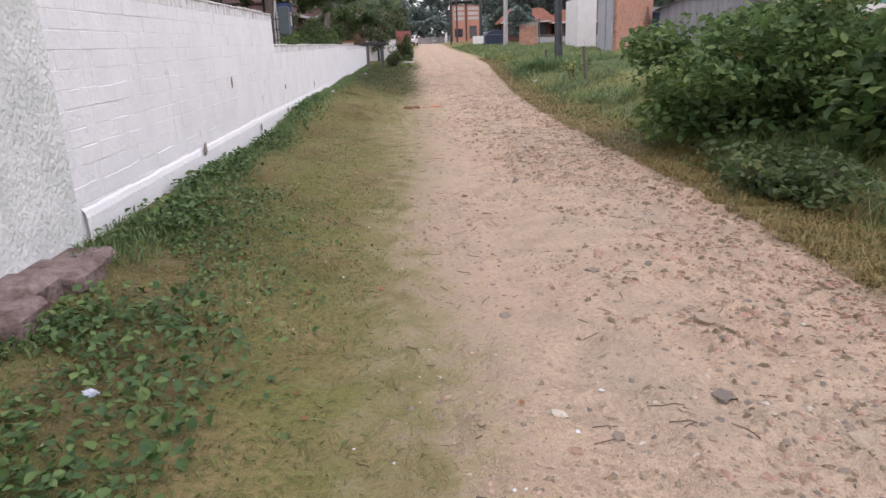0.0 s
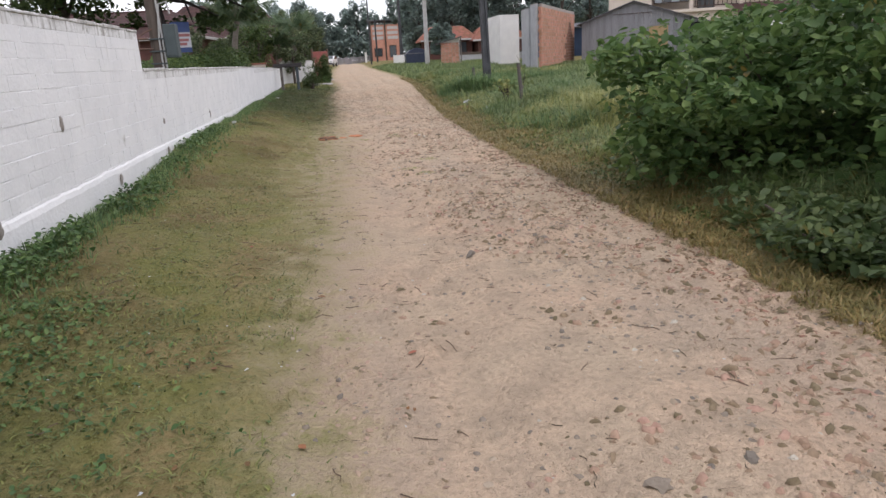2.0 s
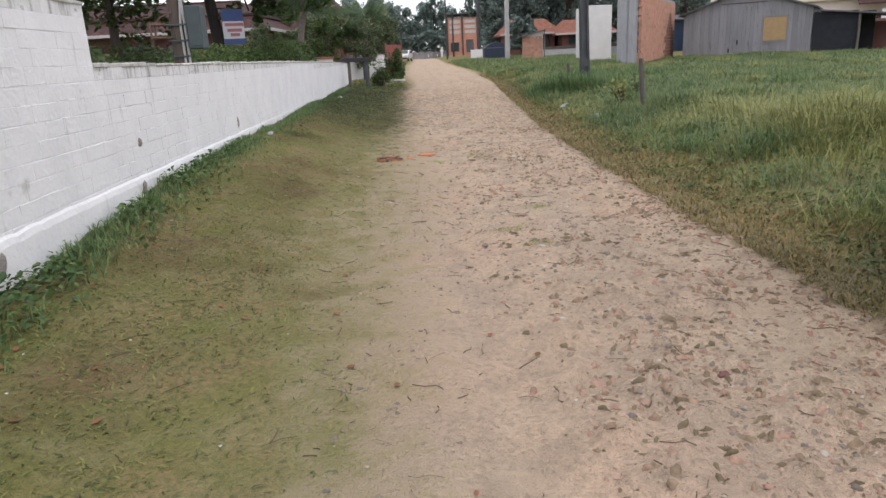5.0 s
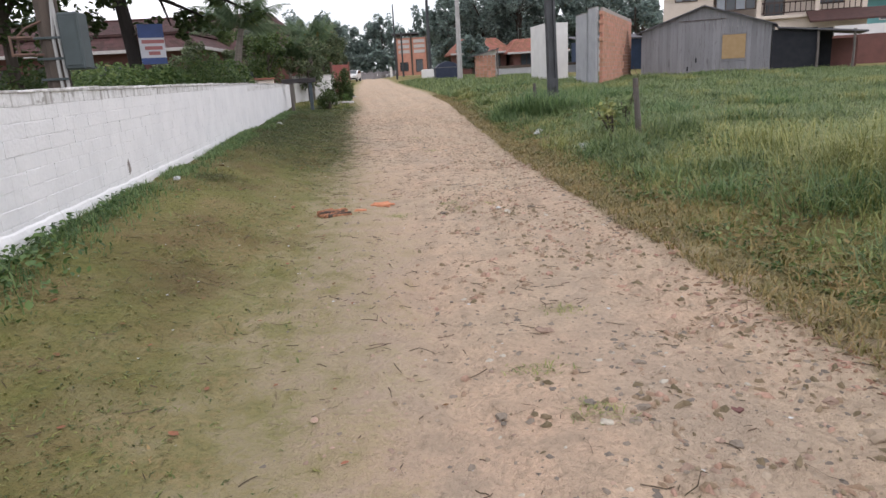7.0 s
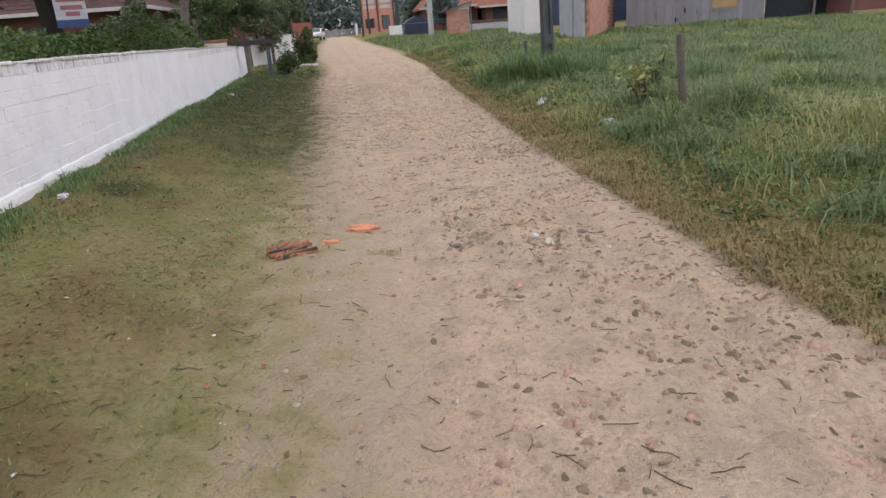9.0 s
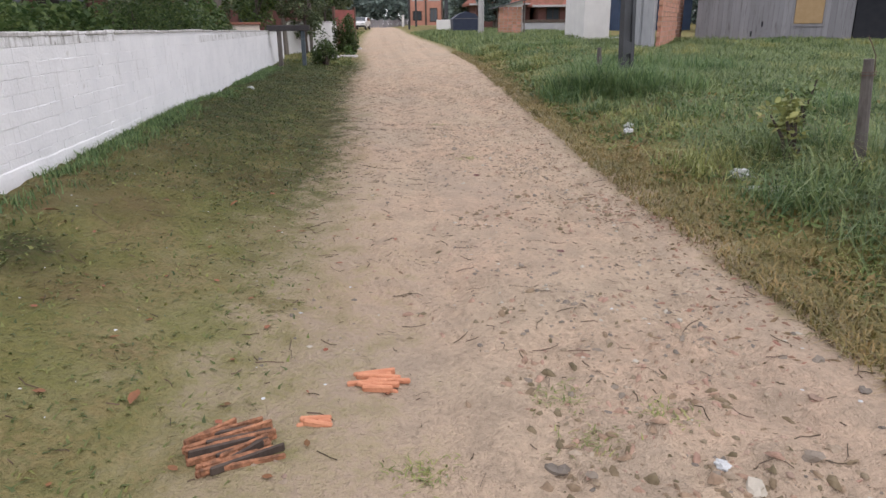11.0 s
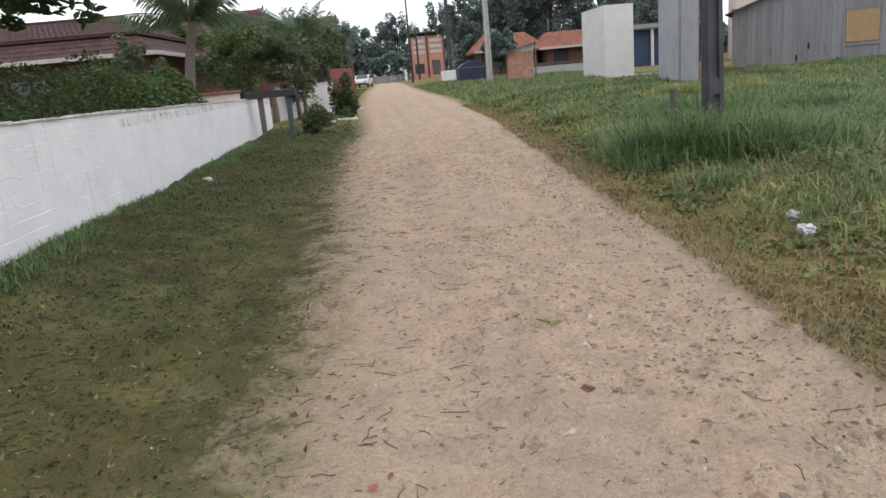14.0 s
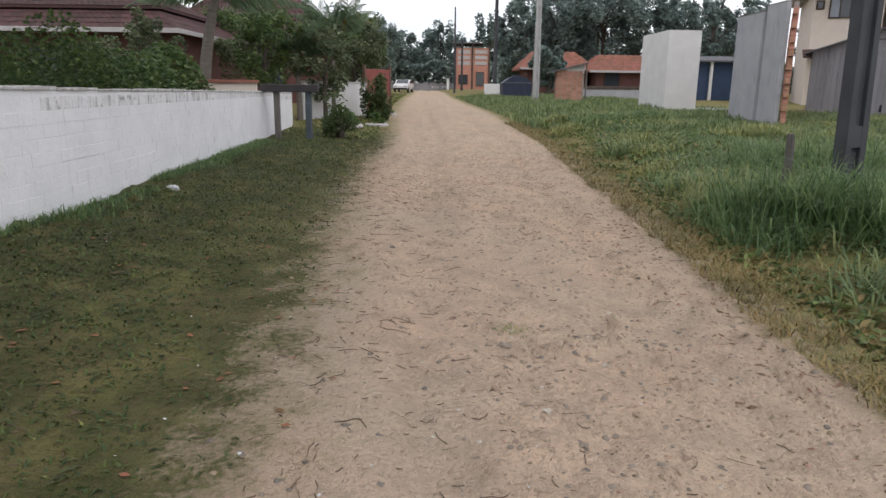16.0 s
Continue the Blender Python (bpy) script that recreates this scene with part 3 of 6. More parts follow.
# ---------------- kinds of things ----------------
def tile_field(name, quads, material, parent, w=0.26, h=0.38, lift=0.05):
    """Overlapping curved roof tiles, joined, over flat slopes given as eave-left, eave-right, ridge-right, ridge-left."""
    out = []
    for a, b, c, d in quads:
        a, b, c, d = (np.array(q, float) for q in (a, b, c, d))
        nrow = max(1, int(np.linalg.norm((d + c - a - b) / 2) / h))
        nrm = np.cross(b - a, d - a + (c - b))
        nrm /= np.linalg.norm(nrm)
        if nrm[2] < 0:
            nrm = -nrm
        for i in range(nrow):
            s0, s1 = i / nrow, min(1.0, (i + 1.12) / nrow)
            p0, p1 = a + (d - a) * s0, b + (c - b) * s0
            q0, q1 = a + (d - a) * s1, b + (c - b) * s1
            ncol = max(1, int(np.linalg.norm(p1 - p0) / w))
            u = np.arange(ncol)[:, None]
            l0, r0 = p0 + (p1 - p0) * u / ncol, p0 + (p1 - p0) * (u + 1) / ncol
            l1, r1 = q0 + (q1 - q0) * u / ncol, q0 + (q1 - q0) * (u + 1) / ncol
            m0, m1 = (l0 + r0) / 2 + nrm * lift * 1.6, (l1 + r1) / 2 + nrm * lift * 0.7
            out.append(np.stack([l0 + nrm * 0.02, m0, r0 + nrm * 0.02, r1, m1, l1], 1))
    v = np.concatenate(out)
    return mesh_np(name, v, [(0, 1, 4, 5), (1, 2, 3, 4)], material, parent)


def slab_mesh(quads, t=0.1):
    bm = bmesh.new()
    for q in quads:
        top = [bm.verts.new(p) for p in q]
        bot = [bm.verts.new((p[0], p[1], p[2] - t)) for p in q]
        bm.faces.new(top)
        bm.faces.new(bot[::-1])
        for k in range(4):
            j = (k + 1) % 4
            bm.faces.new((top[k], bot[k], bot[j], top[j]))
    bmesh.ops.recalc_face_normals(bm, faces=bm.faces)
    return bm


def hip_quads(x0, x1, y0, y1, z0, z1, ix, iy):
    """Four slopes of a hip roof from eaves at z0 to a rectangle inset by ix and iy at z1."""
    A, B, C, D = (x0, y0, z0), (x1, y0, z0), (x1, y1, z0), (x0, y1, z0)
    a, b, c, d = (x0 + ix, y0 + iy, z1), (x1 - ix, y0 + iy, z1), (x1 - ix, y1 - iy, z1), (x0 + ix, y1 - iy, z1)
    return [(A, B, b, a), (B, C, c, b), (C, D, d, c), (D, A, a, d)]


def crown_points(n, centre, radii, seed, clumps=14, hollow=0.5, cs=0.42):
    """Leaf places in uneven clumps within an ellipsoid."""
    r = np.random.default_rng(seed)
    c = r.normal(size=(clumps, 3))
    c /= np.linalg.norm(c, axis=1, keepdims=True)
    c *= r.uniform(hollow, 0.95, (clumps, 1))
    k = r.integers(0, clumps, n)
    g = r.normal(size=(n, 3))
    g /= np.linalg.norm(g, axis=1, keepdims=True)
    s = cs * r.uniform(0.55, 1.25, clumps)[k][:, None]
    p = c[k] + g * s * r.uniform(0.55, 1.0, (n, 1))
    return np.array(centre) + p * np.array(radii), np.array(centre) + c * np.array(radii)


def tree(name, at, height, radii, n, leaf, label, bark=M_BARK, leaves=M_LEAFHAZE, trunk_r=0.16, seed=1, clumps=16, crown_z=None, category="tree", group="", limbs=7, hollow=0.45, cs=0.42, lean=0.0, extra=(), bow=0.0):
    """A tapered trunk, limbs to the clumps, and a crown of many leaves."""
    x, y = at
    z0 = land1(x, y)
    t = thing(name, (x, y, z0 - 0.05), 0, label, category, group)
    cz = crown_z or height - radii[2]
    pts, cl = crown_points(n, (lean, 0, cz), radii, seed, clumps, hollow, cs)
    pts = pts[pts[:, 2] > 0.05]
    for q, (ex, ey, ez, er, en) in enumerate(extra):
        more, _ = crown_points(en, (ex, ey, ez), (er, er, er * 0.7), seed + 70 + q, 6)
        pts, cl = np.concatenate([pts, more]), np.concatenate([[(ex, ey, ez)], cl])
    bm = bmesh.new()
    r = np.random.default_rng(seed + 50)
    top = (lean * 0.8, 0, cz)
    stem = [(0, 0, -0.1), (bow * 0.5 + lean * 0.15 + r.normal(0, 0.05), r.normal(0, 0.05), cz * 0.33), (bow + lean * 0.45 + r.normal(0, 0.08), r.normal(0, 0.08), cz * 0.66), top]
    tube(bm, stem, [trunk_r * 1.25, trunk_r, trunk_r * 0.8, trunk_r * 0.5])
    for k in range(min(limbs, len(cl))):
        e = Vector(cl[k])
        s = Vector(stem[2]).lerp(Vector(top), (k % 3) / 3)
        mid = s.lerp(Vector(e), 0.5) + Vector((0, 0, 0.08 * radii[2]))
        tube(bm, [s, mid, e], [trunk_r * 0.45, trunk_r * 0.3, trunk_r * 0.12], 6)
    part("trunk", bm, bark, t)
    mesh_np("crown", leaf_cloud(pts, leaf, seed=seed), LEAF_F, leaves, t)
    return t


def palm(at, height, frond, n, label, seed=1, lean=(0.3, 0.0), trunk_r=0.13, droop=0.9, rise=0.0):
    x, y = at
    t = thing("palm_tree", (x, y, land1(x, y) - 0.05), 0, label, "palm tree")
    r = np.random.default_rng(seed)
    bm = bmesh.new()
    stem = [(lean[0] * s * s, lean[1] * s * s, height * s) for s in np.linspace(0, 1, 9)]
    tube(bm, stem, [trunk_r * (1.35 - 0.5 * s) for s in np.linspace(0, 1, 9)], 8)
    part("trunk", bm, M_PALMBARK, t)
    tip = np.array(stem[-1])
    for k in range(n):
        az = 6.2832 * k / n + r.normal(0, 0.2)
        el = r.uniform(rise, 1.4)
        L = frond * r.uniform(0.8, 1.15)
        s = np.linspace(0, 1, 12)
        out = np.array([math.cos(az), math.sin(az), 0])
        rib = tip + np.outer(s * L * math.cos(el * 0.8), out) + np.outer(s * L * math.sin(el) - droop * L * 0.55 * s ** 2.2, [0, 0, 1])
        side = np.cross(out, [0, 0, 1])
        qs = []
        m = 42
        for j in range(m):
            u = 0.12 + 0.88 * j / m
            p = np.array([np.interp(u, s, rib[:, i]) for i in range(3)])
            ll = 0.2 * frond * math.sin(min(1.0, u * 1.05 + 0.12) * 3.0) + 0.06
            for sg in (-1, 1):
                d = side * sg * 0.8 + out * 0.55 + np.array([0, 0, -0.5 - 0.3 * r.random()])
                d /= np.linalg.norm(d)
                wv = out * 0.0045 * frond
                qs.append(np.stack([p - wv, p + wv, p + d * ll * 0.6 + wv, p + d * ll + np.array([0, 0, -0.1 * ll])]))
        f = mesh_np("frond", np.array(qs), [(0, 1, 2, 3)], M_PALM, t)
        bm = bmesh.new()
        tube(bm, [tuple(q) for q in rib[::2]], list(np.linspace(0.03, 0.006, len(rib[::2]))), 5)
        part("rib", bm, M_PALM, f)
    return t


def shrub(name, at, radii, n, leaf, label, leaves=M_LEAF, seed=1, clumps=18, category="bush", z_up=0.75, group="", cs=0.42):
    """A bush: woody stems from the ground and a crown of leaves."""
    x, y = at
    t = thing(name, (x, y, land1(x, y) - 0.03), 0, label, category, group)
    pts, cl = crown_points(n, (0, 0, radii[2] * z_up), radii, seed, clumps, 0.3, cs)
    pts = pts[pts[:, 2] > 0.03]
    bm = bmesh.new()
    for k, e in enumerate(cl[:14]):
        if e[2] < 0.15:
            continue
        b = (e[0] * 0.15, e[1] * 0.15, 0)
        tube(bm, [b, (e[0] * 0.5, e[1] * 0.5, e[2] * 0.6), tuple(e)], [0.028, 0.018, 0.007], 5)
    part("stems", bm, M_BARK, t)
    mesh_np("foliage", leaf_cloud(pts, leaf, seed=seed), LEAF_F, leaves, t)
    return t


def blades(name, x, y, h, lean, width, material, seed, label, category="grass", zoff=-0.02, bend=0.5):
    """Grass blades as bent, tapered strips."""
    r = np.random.default_rng(seed)
    n = len(x)
    z = land(x, y) + zoff
    az = r.uniform(0, 6.2832, n)
    d = np.stack([np.cos(az), np.sin(az), np.zeros(n)], 1)
    sd = np.stack([-d[:, 1], d[:, 0], np.zeros(n)], 1)
    b = np.stack([x, y, z], 1)
    hh, ln, ww = h[:, None], (lean * r.uniform(0.3, 1.4, n))[:, None], (width * r.uniform(0.7, 1.3, n))[:, None]
    up = np.array([0, 0, 1.0])
    v = np.empty((n, 5, 3))
    v[:, 0], v[:, 1] = b - sd * ww, b + sd * ww
    m = b + d * ln * hh * 0.35 + up * hh * 0.62
    v[:, 2], v[:, 3] = m + sd * ww * 0.75, m - sd * ww * 0.75
    v[:, 4] = b + d * ln * hh * 1.0 + up * hh * (1.0 - 0.25 * ln)
    me = bpy.data.meshes.new(name)
    q = (np.array([[0, 1, 2], [0, 2, 3], [3, 2, 4]])[None] + (np.arange(n) * 5)[:, None, None]).reshape(-1, 3)
    me.vertices.add(n * 5)
    me.vertices.foreach_set("co", v.reshape(-1).astype(np.float32))
    me.loops.add(q.size)
    me.loops.foreach_set("vertex_index", q.reshape(-1).astype(np.int32))
    me.polygons.add(len(q))
    me.polygons.foreach_set("loop_start", (np.arange(len(q)) * 3).astype(np.int32))
    me.update(calc_edges=True)
    me.materials.append(material)
    return tagged(new(name, me), label, category, kind="stuff")


def window(parent, x, y, z, w, h, frame_mat=M_DARKWOOD, panes=2, depth=0.08, name="window", curtain=False):
    """A framed window on a wall that faces -y, in the parent's coordinates."""
    f = 0.07
    bm = boxes((x, x + w, y - depth, y + 0.02, z, z + f), (x, x + w, y - depth, y + 0.02, z + h - f, z + h), (x, x + f, y - depth, y + 0.02, z + f, z + h - f), (x + w - f, x + w, y - depth, y + 0.02, z + f, z + h - f))
    for k in range(1, panes):
        c = x + w * k / panes
        box(bm, c - 0.03, c + 0.03, y - depth * 0.8, y + 0.01, z + f, z + h - f)
    fr = part(name, bm, frame_mat, parent)
    for k in range(panes):
        a, b = x + f + (w - 2 * f) * k / panes, x + f + (w - 2 * f) * (k + 1) / panes
        part("pane", boxes((a + 0.02, b - 0.02, y - depth * 0.45, y - depth * 0.3, z + f, z + h - f)), M_CURTAIN if curtain and k % 2 == 0 else M_GLASS, fr)
    return fr


def stone_mesh(name, seed, material, flat=0.5):
    r = np.random.default_rng(seed)
    bm = bmesh.new()
    bmesh.ops.create_icosphere(bm, subdivisions=2, radius=1.0)
    k = r.normal(size=3)
    for v in bm.verts:
        v.co *= 1 + 0.75 * noise.noise(v.co * 1.3 + Vector(k * 5)) + 0.25 * noise.noise(v.co * 3.0 + Vector(k))
        v.co.z *= flat
    me = bpy.data.meshes.new(name)
    bm.to_mesh(me)
    bm.free()
    me.materials.append(material)
    return me


# ---------------- meadow side: near bush, grass, posts ----------------
big_bush = shrub("roadside_bush", (4.62, 9.0), (2.05, 2.0, 1.2), 17500, 0.08, "dense broad-leaved green bush at the track's edge", M_LEAF, 3, 56, z_up=0.64, cs=0.3)
shrub("roadside_bush", (5.6, 6.6), (1.9, 1.7, 1.3), 6500, 0.13, "tangled green bush with bare brown stems", M_LEAF, 5, 36, z_up=0.75, cs=0.32)
shrub("low_weeds", (3.3, 6.6), (0.7, 1.5, 0.26), 2200, 0.06, "low leafy green weeds under the bush", M_LEAFT, 8, 20, category="weeds")
shrub("low_weeds", (3.8, 4.6), (0.8, 1.3, 0.26), 1800, 0.055, "low leafy green weeds beside the track", M_LEAFT, 10, 20, category="weeds")


def scatter(n, x0, x1, y0, y1, seed):
    r = np.random.default_rng(seed)
    return r.uniform(x0, x1, n), y0 + (y1 - y0) * r.uniform(0, 1, n) ** 1.5


def meadow():
    r = np.random.default_rng(21)
    # clumped field grass, thinning with distance
    x, y = scatter(430000, 2.2, 26.0, 2.0, 47.0, 22)
    keep = (x > road_right(y) + 0.12 * r.normal(size=len(x)) + 0.15) & (x < 5.0 + 0.55 * y + 2) & ~((x > 14.5) & (y > 49.0 - (x - 15.2) * 0.61 - 0.3))
    dens = lattice(x * 1.3, y * 1.3, 31) * 0.6 + lattice(x * 0.4, y * 0.4, 32) * 0.5
    keep &= r.random(len(x)) < 0.35 + 0.8 * dens
    x, y, dens = x[keep], y[keep], dens[keep]
    edge = smooth(x - road_right(y), 0.45, 2.1)
    h = (0.05 + 0.2 * edge * (0.35 + dens)) * r.uniform(0.5, 1.3, len(x))
    yel = lattice(x * 0.35, y * 0.35, 41) + 0.25 * lattice(x * 1.5, y * 1.5, 42) + 0.3 * np.exp(-((x - 5.5) / 2.6) ** 2 - ((y - 14.5) / 4.0) ** 2) + 0.35 * (1 - edge) * (r.random(len(x)) < 0.5)
    m = yel > 0.86 + 0.22 * smooth(y, 18, 26)
    w = 0.0024 + 0.00022 * (y - 2)
    blades("meadow_grass", x[~m], y[~m], h[~m], 1.7, w[~m], M_GRASS, 23, "knee-high green meadow grass beside the track")
    blades("seeding_grass", x[m], y[m], h[m] * 1.25, 1.2, w[m], M_GRASSY, 24, "yellowing seed-headed grass in the meadow")
    # tall tufts by the pole and by the bush
    for (cx, cy, rx, ry, hh, n, mt, lab) in ((4.0, 26.9, 1.25, 1.6, 0.8, 4200, M_GRASSD, "tall dense dark green tuft round the pole"), (6.5, 30.5, 2.6, 2.4, 0.6, 6000, M_GRASSD, "tall dense green grass clump in the meadow"),
                                             (5.6, 14.6, 1.9, 2.6, 0.8, 11000, M_GRASSY, "tall yellow-green seeding grass clump"), (4.7, 19.8, 1.3, 1.6, 0.5, 3000, M_GRASS, "grass round the fence post")):
        hub = r.normal(size=(16, 2)) * 0.55
        tall = r.uniform(0.45, 1.15, 16)
        i = r.integers(0, 16, n)
        g = hub[i] + r.normal(size=(n, 2)) * 0.2
        gx, gy = cx + g[:, 0] * rx, cy + g[:, 1] * ry
        q = np.hypot(g[:, 0], g[:, 1]) + 1.6 * (1 - tall[i])
        ok = (gx > road_right(gy) + 0.35)
        blades("tall_grass", gx[ok], gy[ok], (hh * np.clip(1.15 - 0.5 * q, 0.2, 1.1) * r.uniform(0.35, 1.25, n))[ok], 1.25, 0.0026 + 0.00017 * cy, mt, int(cx * 10), lab)
    # uneven clumps over the field
    for mt, nm, lab, sd in ((M_GRASS, "grass_clumps", "uneven clumps of green meadow grass", 51), (M_GRASSD, "dark_grass_clumps", "uneven clumps of dark green grass", 52), (M_GRASSY, "seed_grass_clumps", "uneven clumps of yellow seeding grass", 53)):
        q = np.random.default_rng(sd)
        cy = 4 + 40 * q.random(70)
        cx = road_right(cy) + 0.9 + q.random(70) ** 1.4 * (3 + 0.35 * cy)
        ch = q.uniform(0.2, 0.5, 70)
        i = np.repeat(np.arange(70), 240)
        gx, gy = cx[i] + q.normal(0, 0.24, len(i)), cy[i] + q.normal(0, 0.24, len(i))
        ok = (gx > road_right(gy) + 0.45) & (gy < 44)
        blades(nm, gx[ok], gy[ok], (ch[i] * q.uniform(0.4, 1.2, len(i)))[ok], 1.6, (0.0024 + 0.00018 * gy)[ok], mt, sd + 5, lab)
    # sparse coarse grass over the rest of the field
    y = r.uniform(-8, 46, 70000)
    x = r.uniform(3.2, 42, len(y))
    keep = ((x > 6.5 + 0.55 * np.clip(y, 0, 50)) | (y < 2.2)) & ~((x > 13.5) & (y > 47.5 - (x - 15.2) * 0.61))
    x, y = x[keep], y[keep]
    blades("outer_meadow_grass", x, y, 0.34 * (0.4 + lattice(x * 0.6, y * 0.6, 36)) * r.uniform(0.5, 1.2, len(x)), 1.0, 0.014, M_GRASS, 30, "rough green grass over the wider meadow")
    # coarser far grass up to the walls and kiosk
    x, y = r.uniform(1.5, 24, 60000), r.uniform(42, 80, 60000)
    keep = (x > road_right(y) + 0.3) & ~((x > 13.5) & (y > 47.5 - (x - 15.2) * 0.61))
    x, y = x[keep], y[keep]
    blades("far_meadow_grass", x, y, 0.32 * (0.4 + lattice(x * 0.6, y * 0.6, 35)) * r.uniform(0.5, 1.2, len(x)), 1.0, 0.018, M_GRASS, 28, "green meadow grass round the distant walls")
    y = r.uniform(38, 90, 16000)
    x = road_left(y) - 0.4 - np.abs(r.normal(0, 1.3, len(y)))
    blades("far_verge_grass", x, y, r.uniform(0.03, 0.14, len(x)), 1.0, 0.016, M_TURF, 29, "short green verge beyond the gate")
    # low broad-leaved weeds between the blades, thickest near the track
    n = 46000
    wy = 2.5 + 40 * r.random(n) ** 1.5
    wx = road_right(wy) + 0.25 + 4.2 * r.random(n) ** 1.6
    wk = lattice(wx * 1.7, wy * 1.7, 78) + 0.5 * lattice(wx * 5, wy * 5, 79) > 0.68
    wx, wy = wx[wk], wy[wk]
    wz = land(wx, wy) + (0.03 + 0.15 * smooth(wx - road_right(wy), 0.4, 2.0)) * r.random(len(wx))
    for sel, mt, nm, lab in ((r.random(len(wx)) < 0.85, M_WEED, "meadow_weeds", "low broad-leaved green weeds among the grass"), (None, M_FRINGE, "withered_weeds", "withered yellow-brown weed leaves among the grass")):
        sel = sel if sel is not None else ~first
        first = sel
        c = np.stack([wx, wy, wz], 1)[sel]
        v = leaf_cloud(c, 0.03, spread_up=1.4, length=1.9, seed=80)
        v = c[:, None] + (v - c[:, None]) * (0.7 + 0.035 * (c[:, 1] - 2))[:, None, None]
        tagged(mesh_np(nm, v, LEAF_F, mt), lab, "weeds", kind="stuff")
    # yellowed fringe at the track's edge
    yy = 1.5 + 44 * r.random(90000) ** 1.4
    xx = road_right(yy) + np.abs(r.normal(0, 0.55, len(yy))) - 0.2
    kk = r.random(len(xx)) < 0.25 + 0.9 * lattice(xx * 2.4, yy * 2.4, 77)
    blades("edge_grass", xx[kk], yy[kk], r.uniform(0.03, 0.13, kk.sum()), 1.7, 0.005, M_FRINGE, 27, "trampled yellowish grass fringe along the track")


meadow()


def verge():
    r = np.random.default_rng(61)
    y = 0.6 + 40 * r.uniform(0, 1, 260000) ** 1.35
    x = r.uniform(-4.2, 0.3, len(y))
    d = lattice(x * 1.6, y * 1.1, 62) * 0.6 + lattice(x * 0.5, y * 0.4, 63) * 0.6
    inside = (road_left(y) - x)
    keep = (x > wall_x(y) + 0.03) & (r.random(len(x)) < np.clip(inside * 0.9 + 0.1, 0, 1) * np.clip(d * 1.9 - 0.35 + 0.5 * smooth(y, 20, 27), 0.1, 1))
    x, y = x[keep], y[keep]
    # from about y 20.5 blades take the turf colour with tree shade in it
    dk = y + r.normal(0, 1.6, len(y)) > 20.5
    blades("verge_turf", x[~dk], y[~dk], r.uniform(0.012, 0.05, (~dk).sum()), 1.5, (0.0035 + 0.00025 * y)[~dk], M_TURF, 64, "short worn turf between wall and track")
    blades("shaded_turf", x[dk], y[dk], r.uniform(0.015, 0.06, dk.sum()), 1.5, (0.003 + 0.0002 * y)[dk], M_TURFD, 65, "dark green turf with the overhanging tree's shade in its colour")
    # greener rough strip and leafy weeds against the wall
    yy = 0.8 + 35 * r.uniform(0, 1, 26000) ** 1.3
    xx = wall_x(yy) + 0.06 + np.abs(r.normal(0, 0.2, len(yy)))
    kk = lattice(yy * 1.1, xx * 2, 66) > 0.3
    blades("wall_grass", xx[kk], yy[kk], r.uniform(0.03, 0.14, kk.sum()), 0.9, 0.005, M_GRASSD, 67, "ragged green grass at the wall's foot")


verge()


def wall_weeds():
    r = np.random.default_rng(71)
    n = 7500
    y = 0.9 + 15 * r.uniform(0, 1, n) ** 2.3
    x = wall_x(y) + 0.08 + np.abs(r.normal(0, 0.22, n)) + 1.15 * np.clip(6.0 - y, 0, 3) / 3 * r.random(n) ** 1.3
    k = lattice(y * 1.6, x * 1.6, 72) > 0.36 + 0.1 * smooth(y, 6, 10)
    k &= ~((y < 4.0) & (x < wall_x(y) + 0.42))
    x, y = x[k], y[k]
    c = np.stack([x, y, land(x, y) + r.uniform(0.02, 0.13, len(x))], 1)
    v = leaf_cloud(c, 0.043, spread_up=2.2, length=1.1, seed=73)
    tagged(mesh_np("creeping_weeds", v, LEAF_F, M_IVY), "round-leaved green creeping weeds at the wall's foot", "weeds", kind="stuff")


wall_weeds()


def weed_carpet():
    r = np.random.default_rng(171)
    n = 6500
    y = 1.3 + 5.2 * r.random(n) ** 1.2
    x = wall_x(y) + 0.35 + np.abs(r.normal(0, 0.5, n))
    k = lattice(y * 2.3, x * 2.3, 172) + 0.4 * lattice(y * 7, x * 7, 173) > 0.55 + 0.25 * smooth(x, -1.5, -0.8)
    x, y = x[k], y[k]
    c = np.stack([x, y, land(x, y) + r.uniform(0.008, 0.05, len(x))], 1)
    tagged(mesh_np("clover_carpet", leaf_cloud(c, 0.026, spread_up=2.5, length=1.2, seed=174), LEAF_F, M_IVY), "low carpet of small green clover-like weeds", "weeds", kind="stuff")
    n = 9000
    y = 1.2 + 6 * r.random(n)
    x = -2.3 + 1.9 * r.random(n)
    k = lattice(x * 1.5, y * 1.5, 175) > 0.4
    blades("rough_turf", x[k], y[k], r.uniform(0.02, 0.07, k.sum()), 1.6, 0.0035, M_TURF, 176, "coarse brownish turf near the wall")


weed_carpet()


